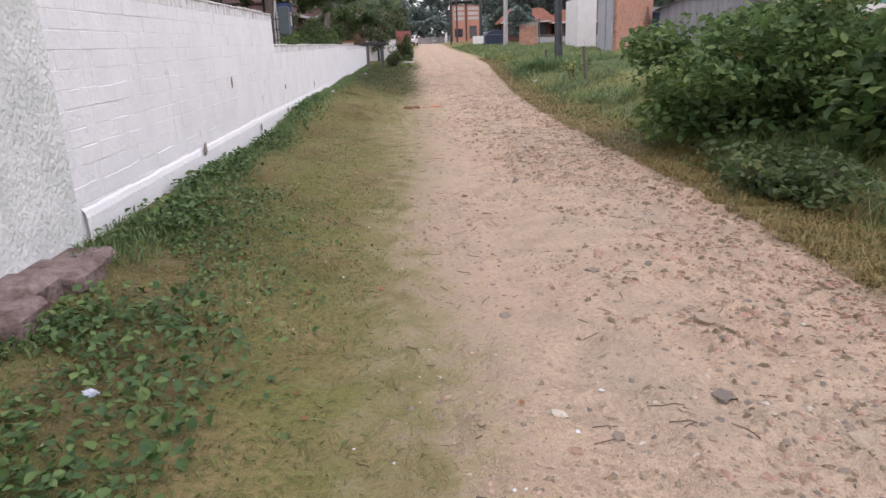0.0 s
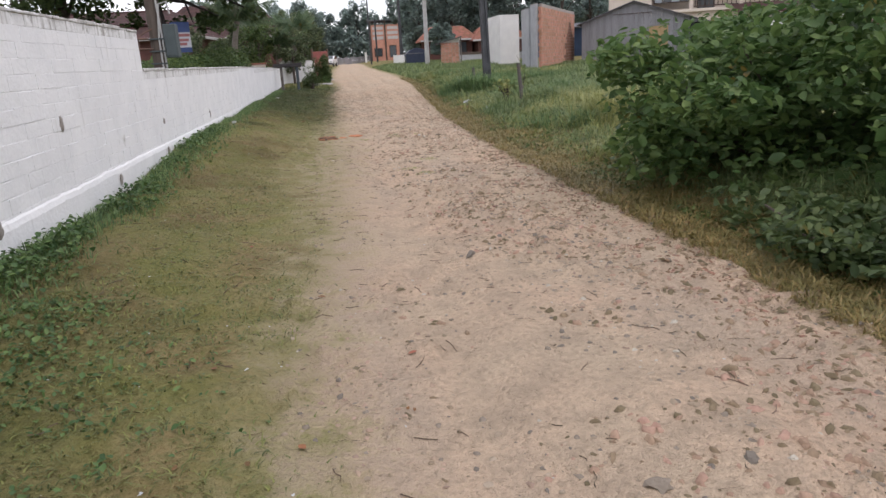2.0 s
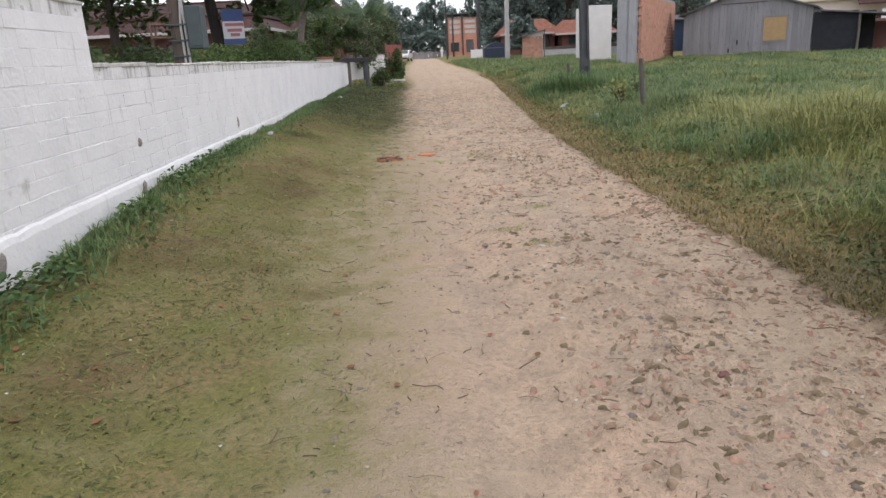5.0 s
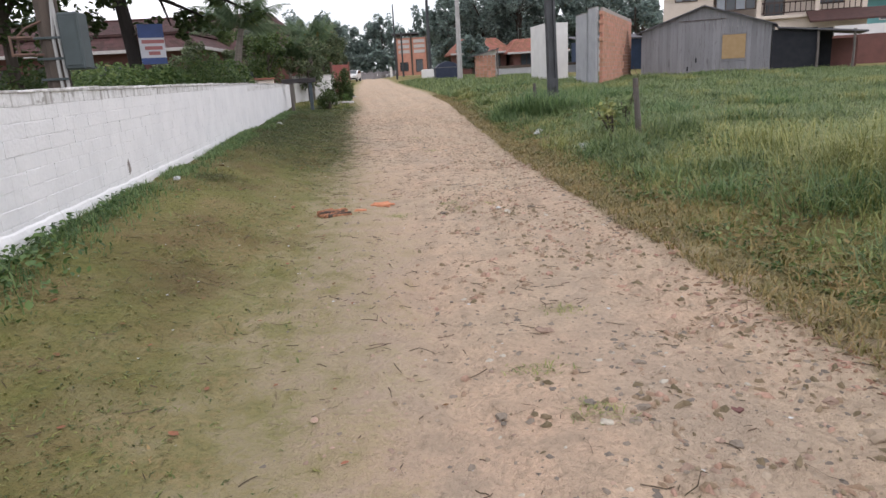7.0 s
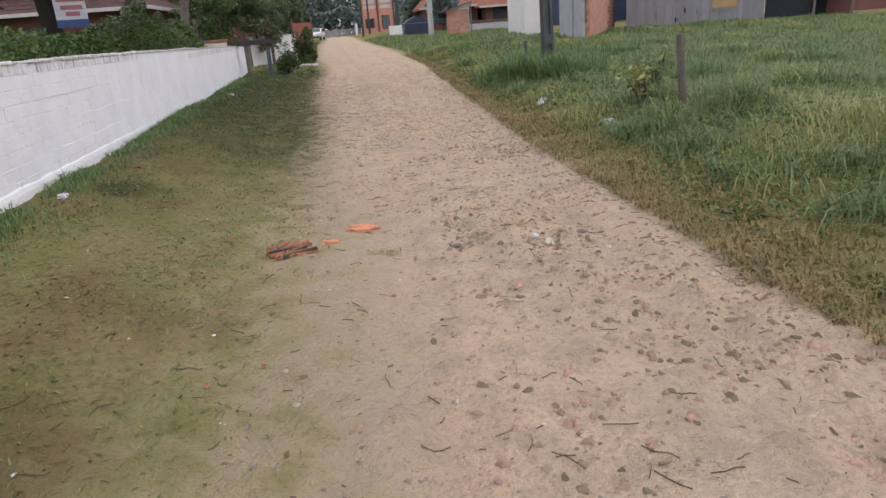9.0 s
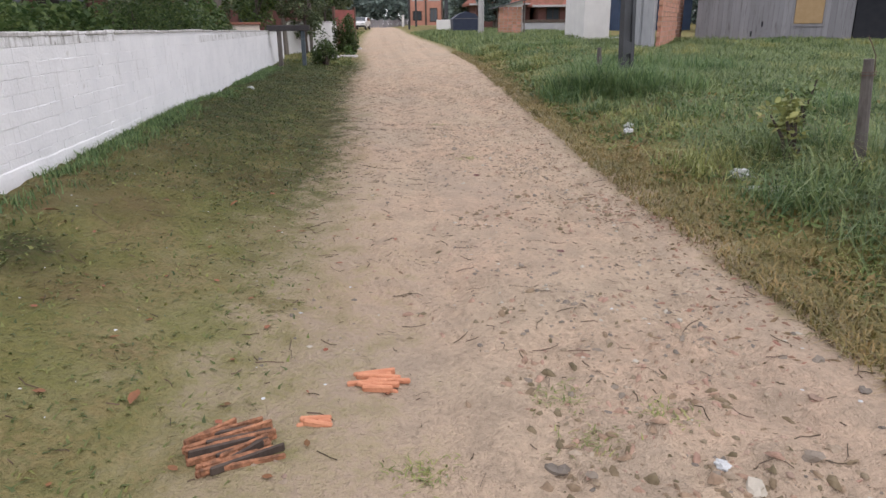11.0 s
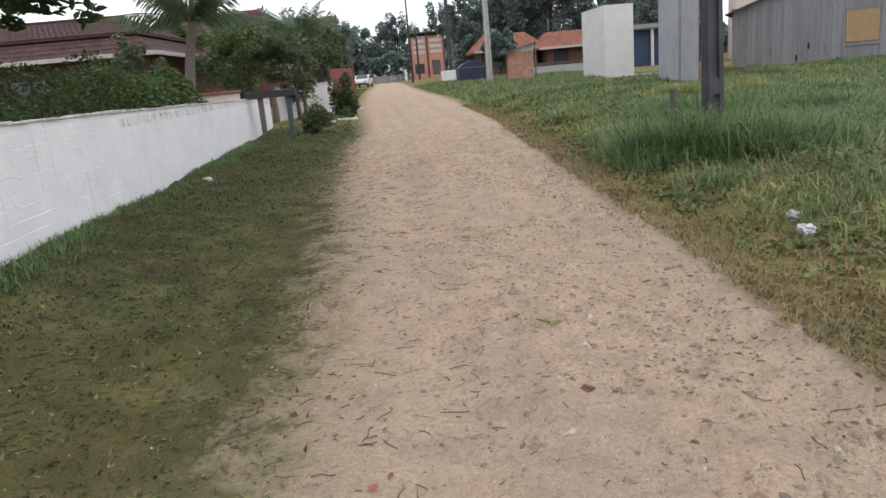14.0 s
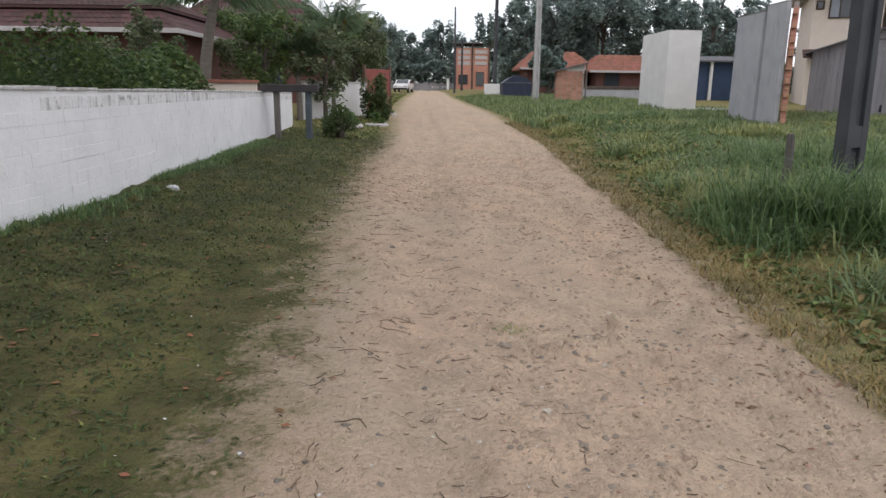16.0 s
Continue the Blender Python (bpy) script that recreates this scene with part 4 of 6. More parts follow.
def posts():
    x, y = 4.15, 19.6
    t = thing("fence_post", (x, y, land1(x, y) - 0.1), 0, "weathered round wooden fence post in the grass", "post")
    bm = bmesh.new()
    tube(bm, [(0.06, 0, 0), (0.02, 0, 0.5), (-0.025, 0.0, 1.0), (-0.04, 0.0, 1.17)], [0.052, 0.05, 0.046, 0.04], 10)
    part("shaft", bm, M_POST, t)
    bm = bmesh.new()
    tube(bm, [(-0.025 + 0.06 * math.cos(a), 0.06 * math.sin(a), 1.02 + 0.004 * a) for a in np.linspace(0, 12.0, 26)], [0.004] * 26, 4)
    tube(bm, [(0.03, 0.0, 1.06), (0.0, -0.02, 1.2), (-0.05, -0.01, 1.3), (-0.08, 0.0, 1.36)], [0.004] * 4, 4)
    part("wire", bm, M_RUST, t, "twisted rusty wire")
    for (x, y, h) in ((4.5, 28.8, 0.85),):
        t = thing("fence_stump", (x, y, land1(x, y) - 0.1), 0, "short grey weathered post stump in tall grass", "post")
        bm = bmesh.new()
        tube(bm, [(0, 0, 0), (0.02, 0.01, h * 0.6), (0.0, 0.0, h)], [0.06, 0.055, 0.045], 8)
        part("shaft", bm, M_POST, t)


posts()


def utility_pole(at, h, w0, w1, label, material, lamp=False, arm=True):
    """A tapered H-section concrete pole with a crossarm and insulators."""
    x, y = at
    t = thing("utility_pole", (x, y, land1(x, y) - 0.2), 12, label, "utility pole")
    bm = bmesh.new()
    lo = [(-w0, -w0 * 0.7), (-w0 * 0.45, -w0 * 0.7), (-w0 * 0.4, -w0 * 0.32), (w0 * 0.4, -w0 * 0.32), (w0 * 0.45, -w0 * 0.7), (w0, -w0 * 0.7), (w0, w0 * 0.7), (w0 * 0.45, w0 * 0.7), (w0 * 0.4, w0 * 0.32), (-w0 * 0.4, w0 * 0.32), (-w0 * 0.45, w0 * 0.7), (-w0, w0 * 0.7)]
    k = w1 / w0
    a = [bm.verts.new((p[0] * 0.5, p[1] * 0.5, 0)) for p in lo]
    b = [bm.verts.new((p[0] * 0.5 * k, p[1] * 0.5 * k, h)) for p in lo]
    for i in range(len(a)):
        j = (i + 1) % len(a)
        bm.faces.new((a[i], a[j], b[j], b[i]))
    bm.faces.new(b)
    for z in (0.9, h - 1.2):
        q = 1 + (k - 1) * z / h
        box(bm, -w0 * 0.42 * q, w0 * 0.42 * q, -w0 * 0.33 * q, w0 * 0.33 * q, z - 0.12, z + 0.12)
    bmesh.ops.recalc_face_normals(bm, faces=bm.faces)
    part("shaft", bm, material, t)
    if arm:
        ar = part("crossarm", boxes((-0.9, 0.9, -0.06, 0.06, h - 0.45, h - 0.33), bevel=0.01), M_TIMBER, t)
        for q in (-0.8, -0.4, 0.4, 0.8):
            bm = bmesh.new()
            tube(bm, [(q, 0, h - 0.33), (q, 0, h - 0.25), (q, 0, h - 0.2), (q, 0, h - 0.13)], [0.03, 0.055, 0.035, 0.05], 8)
            part("insulator", bm, M_LPOLE, ar)
    if lamp:
        bm = bmesh.new()
        tube(bm, [(0, 0, h - 0.9), (-0.6, -0.2, h - 0.45), (-1.4, -0.5, h - 0.35)], [0.03, 0.028, 0.025], 6)
        la = part("lamp_arm", bm, M_CHROME, t)
        part("lamp_head", boxes((-1.75, -1.35, -0.62, -0.42, h - 0.40, h - 0.30), bevel=0.03), M_CHROME, la)
    return t


near_pole = utility_pole((4.95, 28.3), 9.2, 0.27, 0.19, "dark square-section concrete utility pole in grass", M_POLE)
near_pole.matrix_basis = pose(*near_pole.location, 0, -1.6, 12)
utility_pole((6.15, 62.2), 6.9, 0.36, 0.26, "pale concrete pole at the track's edge", M_LPOLE, arm=False)
utility_pole((5.0, 78.0), 10.8, 0.3, 0.2, "dark distant utility pole with a street lamp", M_POLE, lamp=True, arm=False)
utility_pole((2.1, 95.0), 9.0, 0.2, 0.14, "thin distant utility pole by the bend", M_POLE, arm=False)
utility_pole((3.2, 104.0), 6.0, 0.24, 0.18, "thin distant utility pole by the bend", M_POLE, arm=False)


# ---------------- meadow side: shed, unfinished walls, house ----------------
def shed():
    A, ang = (15.4, 48.85), math.degrees(math.atan2(-3.6, 5.85))
    t = thing("timber_shed", (A[0], A[1], 0.45), ang, "silvered vertical-board shed with a low gable roof", "shed")
    W, D, HE, HR = 6.85, 6.0, 2.68, 3.82
    ridge = 3.42
    top = lambda x: HE + (HR - HE) * (x / ridge if x < ridge else (W - x) / (W - ridge))
    wallp = part("wall", boxes((0.03, W - 0.03, 0.03, D, 0, HE - 0.05)), M_BLACK, t)
    x, k = 0.0, 0
    while x < W - 0.05:
        w = min(RNG.uniform(0.16, 0.27), W - x)
        k += 1
        bm = bmesh.new()
        z0 = RNG.uniform(-0.05, 0.06)
        y = RNG.uniform(-0.022, 0.0)
        poly_prism(bm, [(x + 0.003, z0), (x + w - 0.003, z0), (x + w - 0.003, top(x + w) - 0.02), (x + 0.003, top(x) - 0.02)], y, y + 0.025)
        part("board", bm, M_GREYWOOD, wallp)
        x += w
    for side in (0.0, W):
        y = 0.03
        while y < D:
            w = 0.24
            bm = boxes((side - 0.02, side + 0.02, y, y + w - 0.01, 0, HE))
            part("board", bm, M_GREYWOOD, wallp)
            y += w
    part("beam", boxes((2.05, 4.55, -0.05, -0.026, 3.06, 3.10), bevel=0.005), M_TIMBER, t)
    q = [((-0.3, -0.3, HE - 0.08), (-0.3, D + 0.2, HE - 0.08), (ridge, D + 0.2, HR + 0.05), (ridge, -0.3, HR + 0.05)), ((ridge, -0.3, HR + 0.05), (ridge, D + 0.2, HR + 0.05), (W + 0.25, D + 0.2, HE - 0.05), (W + 0.25, -0.3, HE - 0.05))]
    part("roof", slab_mesh(q, 0.06), M_TIN, t, "dark fibre-cement roof sheets")
    # boarded window
    wx, wz = 4.4, 0.93
    win = part("window_frame", boxes((wx - 0.1, wx + 1.3, -0.05, -0.02, wz - 0.14, wz - 0.02), (wx - 0.12, wx - 0.02, -0.045, -0.02, wz - 0.9, wz + 1.35), (wx + 1.22, wx + 1.3, -0.045, -0.02, wz - 0.9, wz + 1.35), (wx - 0.1, wx + 1.3, -0.045, -0.02, wz + 1.3, wz + 1.36), bevel=0.005), M_GREYWOOD, t)
    part("shutter", boxes((wx, wx + 1.2, -0.06, -0.03, wz, wz + 1.28), bevel=0.01), M_SHUTTER, win, "yellow plywood shutter")
    part("step", boxes((3.3, 4.9, -0.3, -0.05, -0.02, 0.08), bevel=0.02), M_FASCIA, t)
    for z in (0.35, 0.8):
        part("knot", boxes((2.2 + z, 2.28 + z, -0.03, -0.02, z, z + 0.25), bevel=0.01), M_BLACK, t)
    # open lean-to
    lean = thing("lean_to_shelter", (A[0], A[1], 0.45), ang, "dark open lean-to beside the shed", "shelter")
    part("roof", slab_mesh([((W + 0.28, -0.3, 2.45), (W + 4.5, -0.3, 1.98), (W + 4.5, 5, 1.98), (W + 0.28, 5, 2.45))], 0.08), M_TIN, lean)
    part("back_net", boxes((W + 0.1, W + 3.0, 2.2, 2.25, 0, 2.3)), M_BLACK, lean)
    part("side_net", boxes((W + 0.06, W + 2.2, -0.02, 0.02, 0.0, 2.3)), M_BLACK, lean)
    part("back_wall", boxes((W + 2.9, W + 4.3, 3.0, 3.1, 0, 1.7)), M_REDWALL, lean)
    for x in (W + 2.25, W + 3.9):
        bm = bmesh.new()
        tube(bm, [(x, -0.15, -0.1), (x + 0.03, -0.15, 1.1), (x, -0.15, 2.1)], [0.07, 0.06, 0.06], 8)
        part("post", bm, M_POST, lean)


shed()


def unfinished_walls():
    # free-standing white corner of two walls
    x, y = 9.75, 50.3
    z = land1(x, y)
    t = thing("white_corner_wall", (x, y, z - 0.2), 0, "plain white plastered free-standing corner wall in meadow", "wall")
    def leg(p, q, h0, h1):
        bm = bmesh.new()
        d = (q - p).normalized()
        nn = Vector((-d.y, d.x, 0)) * 0.16
        v = [bm.verts.new(s) for s in (p, q, q + nn, p + nn)]
        w = [bm.verts.new(s + Vector((0, 0, hh))) for s, hh in ((p, h0), (q, h1), (q + nn, h1), (p + nn, h0))]
        bm.faces.new(v[::-1])
        bm.faces.new(w)
        for i in range(4):
            bm.faces.new((v[i], v[(i + 1) % 4], w[(i + 1) % 4], w[i]))
        bmesh.ops.recalc_face_normals(bm, faces=bm.faces)
        return bm
    a, b, c = Vector((0.03, 3.0, 0)), Vector((0.42, 0.5, 0)), Vector((1.62, 0.0, 0))
    part("side_wall", leg(a, b, 3.55, 3.63), M_WHITEP, t)
    part("front_wall", leg(b + Vector((0.004, 0.003, 0)), c, 3.625, 3.58), M_WHITEP, t)
    part("floor_slab", boxes((1.75, 4.2, 0.6, 3.4, 0.05, 0.33), bevel=0.02), M_CONC, t, "bare concrete floor slab")
    # brick wall with a rendered end
    x, y = 10.27, 40.3
    z = land1(x, y) - 0.1
    t = thing("unfinished_brick_wall", (x, y, z), math.degrees(math.atan2(10.7, 5.3)), "tall unfinished orange hollow-brick wall with toothed end", "wall")
    L, H = 11.9, 3.6
    part("core", boxes((0.3, L, 0.012, 0.138, 0, H - 0.02)), M_MORTAR, t)
    # two rendered panels that run back from its near end
    for (x0, y0, y1, top, lab) in ((10.02, 40.52, 41.68, 3.58, "grey rendered free-standing wall panel in the meadow"), (9.94, 41.69, 43.5, 3.42, "grey rendered wall panel with a stained lower top")):
        e = thing("rendered_panel", (x0, y0, z), 0, lab, "wall", "rendered wall panels")
        part("face", boxes((0, 0.14, 0, y1 - y0, 0, top), bevel=0.012), M_CONC, e)
        part("cap", boxes((-0.008, 0.148, -0.004, y1 - y0 + 0.004, top + 0.002, top + 0.03), bevel=0.008), M_DIRTY, e)
    return t, L, H


BRICKWALL = unfinished_walls()


def build_orange_bricks():
    t, L, H = BRICKWALL
    BL, BH = 0.29, 0.19
    bm = box(bmesh.new(), 0, BL - 0.015, 0, 0.15, 0, BH - 0.015, bevel=0.006)
    me = bpy.data.meshes.new("brick")
    bm.to_mesh(me)
    bm.free()
    me.materials.append(M_BRICK)
    vs = np.array([v.co[:] for v in me.vertices])
    fs = [tuple(p.vertices) for p in me.polygons]
    rest, soot = [], []
    for row in range(int(H / BH)):
        x = 0.0 if row % 2 else 0.15
        while x + BL < L:
            if x < 3.6:
                ob = new("brick", me)
                ob.parent = t
                ob.matrix_basis = pose(x, RNG.uniform(-0.006, 0.006), row * BH)
            else:
                (soot if row * BH < 2.3 + 0.5 * math.sin(x * 2.1) and x > 8.0 + 0.5 * math.sin(row * 1.7) else rest).append((x, 0.0, row * BH))
            x += BL
    for name, spots, m in (("brickwork", rest, M_BRICKJ), ("sooted_brickwork", soot, M_SOOT)):
        m2 = bpy.data.meshes.new(name)
        V = (vs[None] + np.array(spots)[:, None]).reshape(-1, 3)
        m2.from_pydata(V.tolist(), [], [tuple(i + k * len(vs) for i in f) for k in range(len(spots)) for f in fs])
        m2.materials.append(m)
        ob = new(name, m2)
        ob.parent = t
        ob["kind"] = "stuff"


M_SOOT = mat("sooted_brick", (0.13, 0.075, 0.055), (0.22, 0.11, 0.075), 2.0, 0.9, 0.3, islands=0.2)


def big_house():
    x, y = 20.9, 62.2
    z = 0.6
    t = thing("two_storey_house", (x, y, z), -23, "cream two-storey house with dark red hip roof and balcony", "house")
    W, D = 15.0, 9.0
    # upper front: solid at the sides, recessed balcony bay
    part("wall", boxes((1.2, 4.75, 0, D, 0, 6.7), (4.75, W, 2.2, D, 0, 6.7), (4.75, W, 0, 2.2, 0, 3.35)), M_CREAM, t)
    part("balcony_slab", boxes((4.76, W, -0.35, 2.2, 3.36, 3.6), bevel=0.02), M_CREAM, t)
    for cx in (7.75, 11.6, 14.6):
        part("column", boxes((cx, cx + 0.32, -0.02, 0.28, 3.6, 6.7), bevel=0.02), M_CREAM, t)
    part("lintel", boxes((4.76, W, 0.0, 0.25, 6.45, 6.7)), M_CREAM, t)
    rail = part("railing", boxes((8.1, 14.6, 0.05, 0.13, 4.45, 4.55), (8.1, 14.6, 0.06, 0.12, 3.75, 3.83)), M_DARKWOOD, t)
    k = 8.2
    while k < 14.5:
        part("baluster", boxes((k, k + 0.06, 0.07, 0.11, 3.83, 4.45)), M_DARKWOOD, rail)
        k += 0.35
    window(t, 2.0, 0.0, 5.05, 1.65, 1.3, panes=3, curtain=True)
    window(t, 1.32, 0.0, 5.55, 0.42, 0.5, panes=1)
    window(t, 4.9, 0.2, 4.2, 2.8, 2.2, panes=4, curtain=True)
    window(t, 8.5, 2.2, 3.65, 1.4, 2.3, panes=2)
    window(t, 11.9, 2.2, 4.3, 2.0, 1.5, panes=3)
    window(t, 1.8, 0.0, 1.2, 1.8, 1.3, panes=3)
    window(t, 9.5, 0.0, 1.0, 1.6, 1.4, panes=2)
    window(t, 12.5, 0.0, 0.2, 1.2, 2.2, panes=2)
    q = hip_quads(0.45, W + 0.9, -0.9, D + 0.9, 6.85, 8.9, 4.6, 5.2)
    part("roof", slab_mesh(q, 0.16), M_ROOF, t)
    tile_field("roof_tiles", q, M_ROOF, t, 0.26, 0.42, 0.025)["kind"] = "stuff"
    part("fascia", boxes((0.4, W + 0.95, -0.98, -0.905, 6.66, 6.9), (0.37, 0.445, -0.9, D + 0.9, 6.66, 6.9), bevel=0.01), M_FASCIA, t)
    part("soffit", boxes((0.45, W + 0.9, -0.9, D + 0.9, 6.7, 6.74)), M_FASCIA, t)
    q2 = [((0.9, -0.9, 2.95), (4.7, -0.9, 2.95), (4.7, 0, 3.35), (0.9, 0, 3.35))]
    part("porch_roof", slab_mesh(q2, 0.12), M_ROOF, t)
    q3 = [((11.0, -2.2, 3.0), (16.5, -2.2, 3.0), (16.5, -0.4, 3.75), (11.0, -0.4, 3.75))]
    part("porch_roof", slab_mesh(q3, 0.12), M_ROOF, t)
    ch = part("chimney", boxes((3.55, 4.6, 0.3, 1.2, 7.0, 8.3), bevel=0.02), M_FASCIA, t)
    part("cap", boxes((3.45, 4.7, 0.2, 1.3, 8.3, 8.42), (3.75, 4.4, 0.5, 1.0, 8.42, 8.62), bevel=0.02), M_FASCIA, ch)


big_house()


def far_right():
    t = thing("teal_house", (40, 74, 0.7), -8, "pale teal house with a low roof beyond the meadow", "house")
    part("wall", boxes((0, 16, 0, 8, 0, 5.6)), M_TEAL, t)
    q = hip_quads(-0.8, 16.8, -0.8, 8.8, 5.6, 7.3, 4.5, 4.3)
    part("roof", slab_mesh(q, 0.15), M_TEAL, t)
    for k in (1.0, 4.5, 8.0, 11.5):
        window(t, k, 0, 3.4, 1.8, 1.3, frame_mat=M_FASCIA, panes=2)
    t = thing("red_garden_wall", (26.0, 52.0, 0.5), -22, "dull red garden wall with a white upper band", "wall")
    part("base", boxes((0, 22, 0, 0.2, 0, 1.9)), M_REDWALL, t)
    part("band", boxes((3.0, 22, 0.5, 0.7, 0, 2.5)), M_WHITEP, t, "white rendered band")
    # blue hut with white post
    t = thing("blue_hut", (18.2, 70, 0.6), 0, "dark blue low hut with pale roof and white post", "hut")
    part("wall", boxes((0, 6.0, 0, 4, 0, 2.9)), M_BLUE, t)
    part("roof", slab_mesh([((-0.4, -0.5, 3.0), (6.4, -0.5, 3.0), (6.4, 4.3, 3.5), (-0.4, 4.3, 3.5))], 0.1), M_TIN, t)
    part("post", boxes((1.3, 1.5, -0.3, -0.1, 0, 3.0), bevel=0.02), M_WHITEP, t)


far_right()


def kiosk():
    x, y = 7.2, 62.0
    t = thing("brick_kiosk", (x, y, land1(x, y) - 0.1), -6, "small orange brick kiosk with a sloping sheet roof", "kiosk")
    part("wall", boxes((0.15, 1.75, 0, 1.6, 0, 1.75)), M_MORTAR, t)
    bm = bmesh.new()
    for row in range(10):
        for c in range(5):
            xx = 0.15 + c * 0.3 + (row % 2) * 0.05
            box(bm, xx, xx + 0.27, -0.015, 0.02, 0.02 + row * 0.19, 0.19 + row * 0.19)
    for row in range(10):
        for c in range(5):
            box(bm, 0.135, 0.17, 0.02 + c * 0.3, 0.3 + c * 0.3, 0.02 + row * 0.19, 0.19 + row * 0.19)
    part("brickwork", bm, M_BRICKJ, t)["kind"] = "stuff"
    part("roof", slab_mesh([((-0.35, -0.35, 1.85), (1.95, -0.35, 2.4), (1.95, 1.9, 2.4), (-0.35, 1.9, 1.85))], 0.07), M_TIN, t)
    part("gable", poly_prism(bmesh.new(), [(0.17, 1.75), (1.74, 1.75), (1.74, 2.28), (0.17, 1.9)], 0.002, 0.12), M_WHITEP, t)
    part("post", tube(bmesh.new(), [(1.85, -0.2, 0), (1.85, -0.2, 2.35)], [0.05, 0.045], 6), M_POST, t)
    x, y = 4.95, 70
    t = thing("tarpaulin_stall", (x, y, land1(x, y) - 0.05), 0, "low stall under a dark blue tarpaulin", "stall")
    bm = bmesh.new()
    poly_prism(bm, [(0, 0), (2.0, 0), (2.05, 1.1), (1.7, 1.42), (1.0, 1.6), (0.4, 1.38), (-0.05, 1.05)], 0, 2.4)
    part("cover", bm, M_TARP, t)
    part("edge_rope", boxes((-0.06, 2.08, -0.03, 0.0, 1.04, 1.1), bevel=0.01), M_TIN, t)
    x, y = 4.0, 76
    t = thing("white_low_wall", (x, y, land1(x, y) - 0.1), 0, "short low white wall beside the track", "wall")
    part("face", boxes((0, 1.7, 0, 0.2, 0, 1.05), bevel=0.02), M_WHITEP, t)
    # low grey wall with a dark rail behind the kiosk
    t = thing("grey_boundary_wall", (9.2, 72, 0.55), 2, "low stained grey boundary wall with dark coping", "wall")
    part("face", boxes((0, 12, 0, 0.2, 0, 1.0)), M_CONC, t)
    part("coping", boxes((-0.1, 12.1, -0.05, 0.25, 1.0, 1.22), bevel=0.02), M_TIMBER, t)


kiosk()


def tiled_house(at, w, d, eave, ridge, label, wallm, roofm, rz=0.0):
    x, y = at
    t = thing("bungalow", (x, y, land1(x, y) - 0.1), rz, label, "house")
    part("wall", boxes((0, w, 0, d, 0, eave)), wallm, t)
    q = hip_quads(-0.7, w + 0.7, -0.7, d + 0.7, eave - 0.1, ridge, w * 0.28, d * 0.49)
    part("roof", slab_mesh(q, 0.14), roofm, t)
    tile_field("roof_tiles", q, roofm, t, 0.35, 0.45)["kind"] = "stuff"
    part("fascia", boxes((-0.75, w + 0.75, -0.78, -0.71, eave - 0.25, eave - 0.07), bevel=0.01), M_FASCIA, t)
    for k in range(int(w / 2.6)):
        window(t, 0.7 + k * 2.6, 0, 0.9, 1.3, 1.2, panes=2)
    return t


tiled_house((8.2, 82), 5.2, 6, 2.5, 3.9, "bungalow with an orange tiled roof and dark red walls", M_REDWALL, M_ROOFO)
tiled_house((13.8, 80), 5.0, 6, 2.3, 3.6, "bungalow with an orange tiled roof among trees", M_REDWALL, M_ROOFO)


def brick_building():
    x, y = 2.8, 124
    t = thing("brick_building", (x, y, land1(x, y) - 0.1), -4, "unfinished two-storey orange brick building with pale upper panels", "building")
    part("wall", boxes((0, 5.2, 0, 6, 0, 6.0)), M_BRICKJ, t)
    part("roof", boxes((-0.4, 5.6, -0.5, 6.4, 6.6, 6.75), bevel=0.03), M_TIN, t)
    for k in (0.0, 2.5, 5.0):
        part("column", boxes((k, k + 0.25, -0.2, -0.003, 0, 6.6), bevel=0.02), M_TIMBER, t)
    for k in (0.5, 3.0):
        for z in (3.6, 4.4, 5.2):
            part("pale_panel", boxes((k, k + 1.8, -0.06, -0.004, z, z + 0.5), bevel=0.01), M_FASCIA, t)
    window(t, 0.6, 0, 0.8, 1.4, 1.4)
    window(t, 3.2, 0, 0.6, 1.2, 2.0)


brick_building()


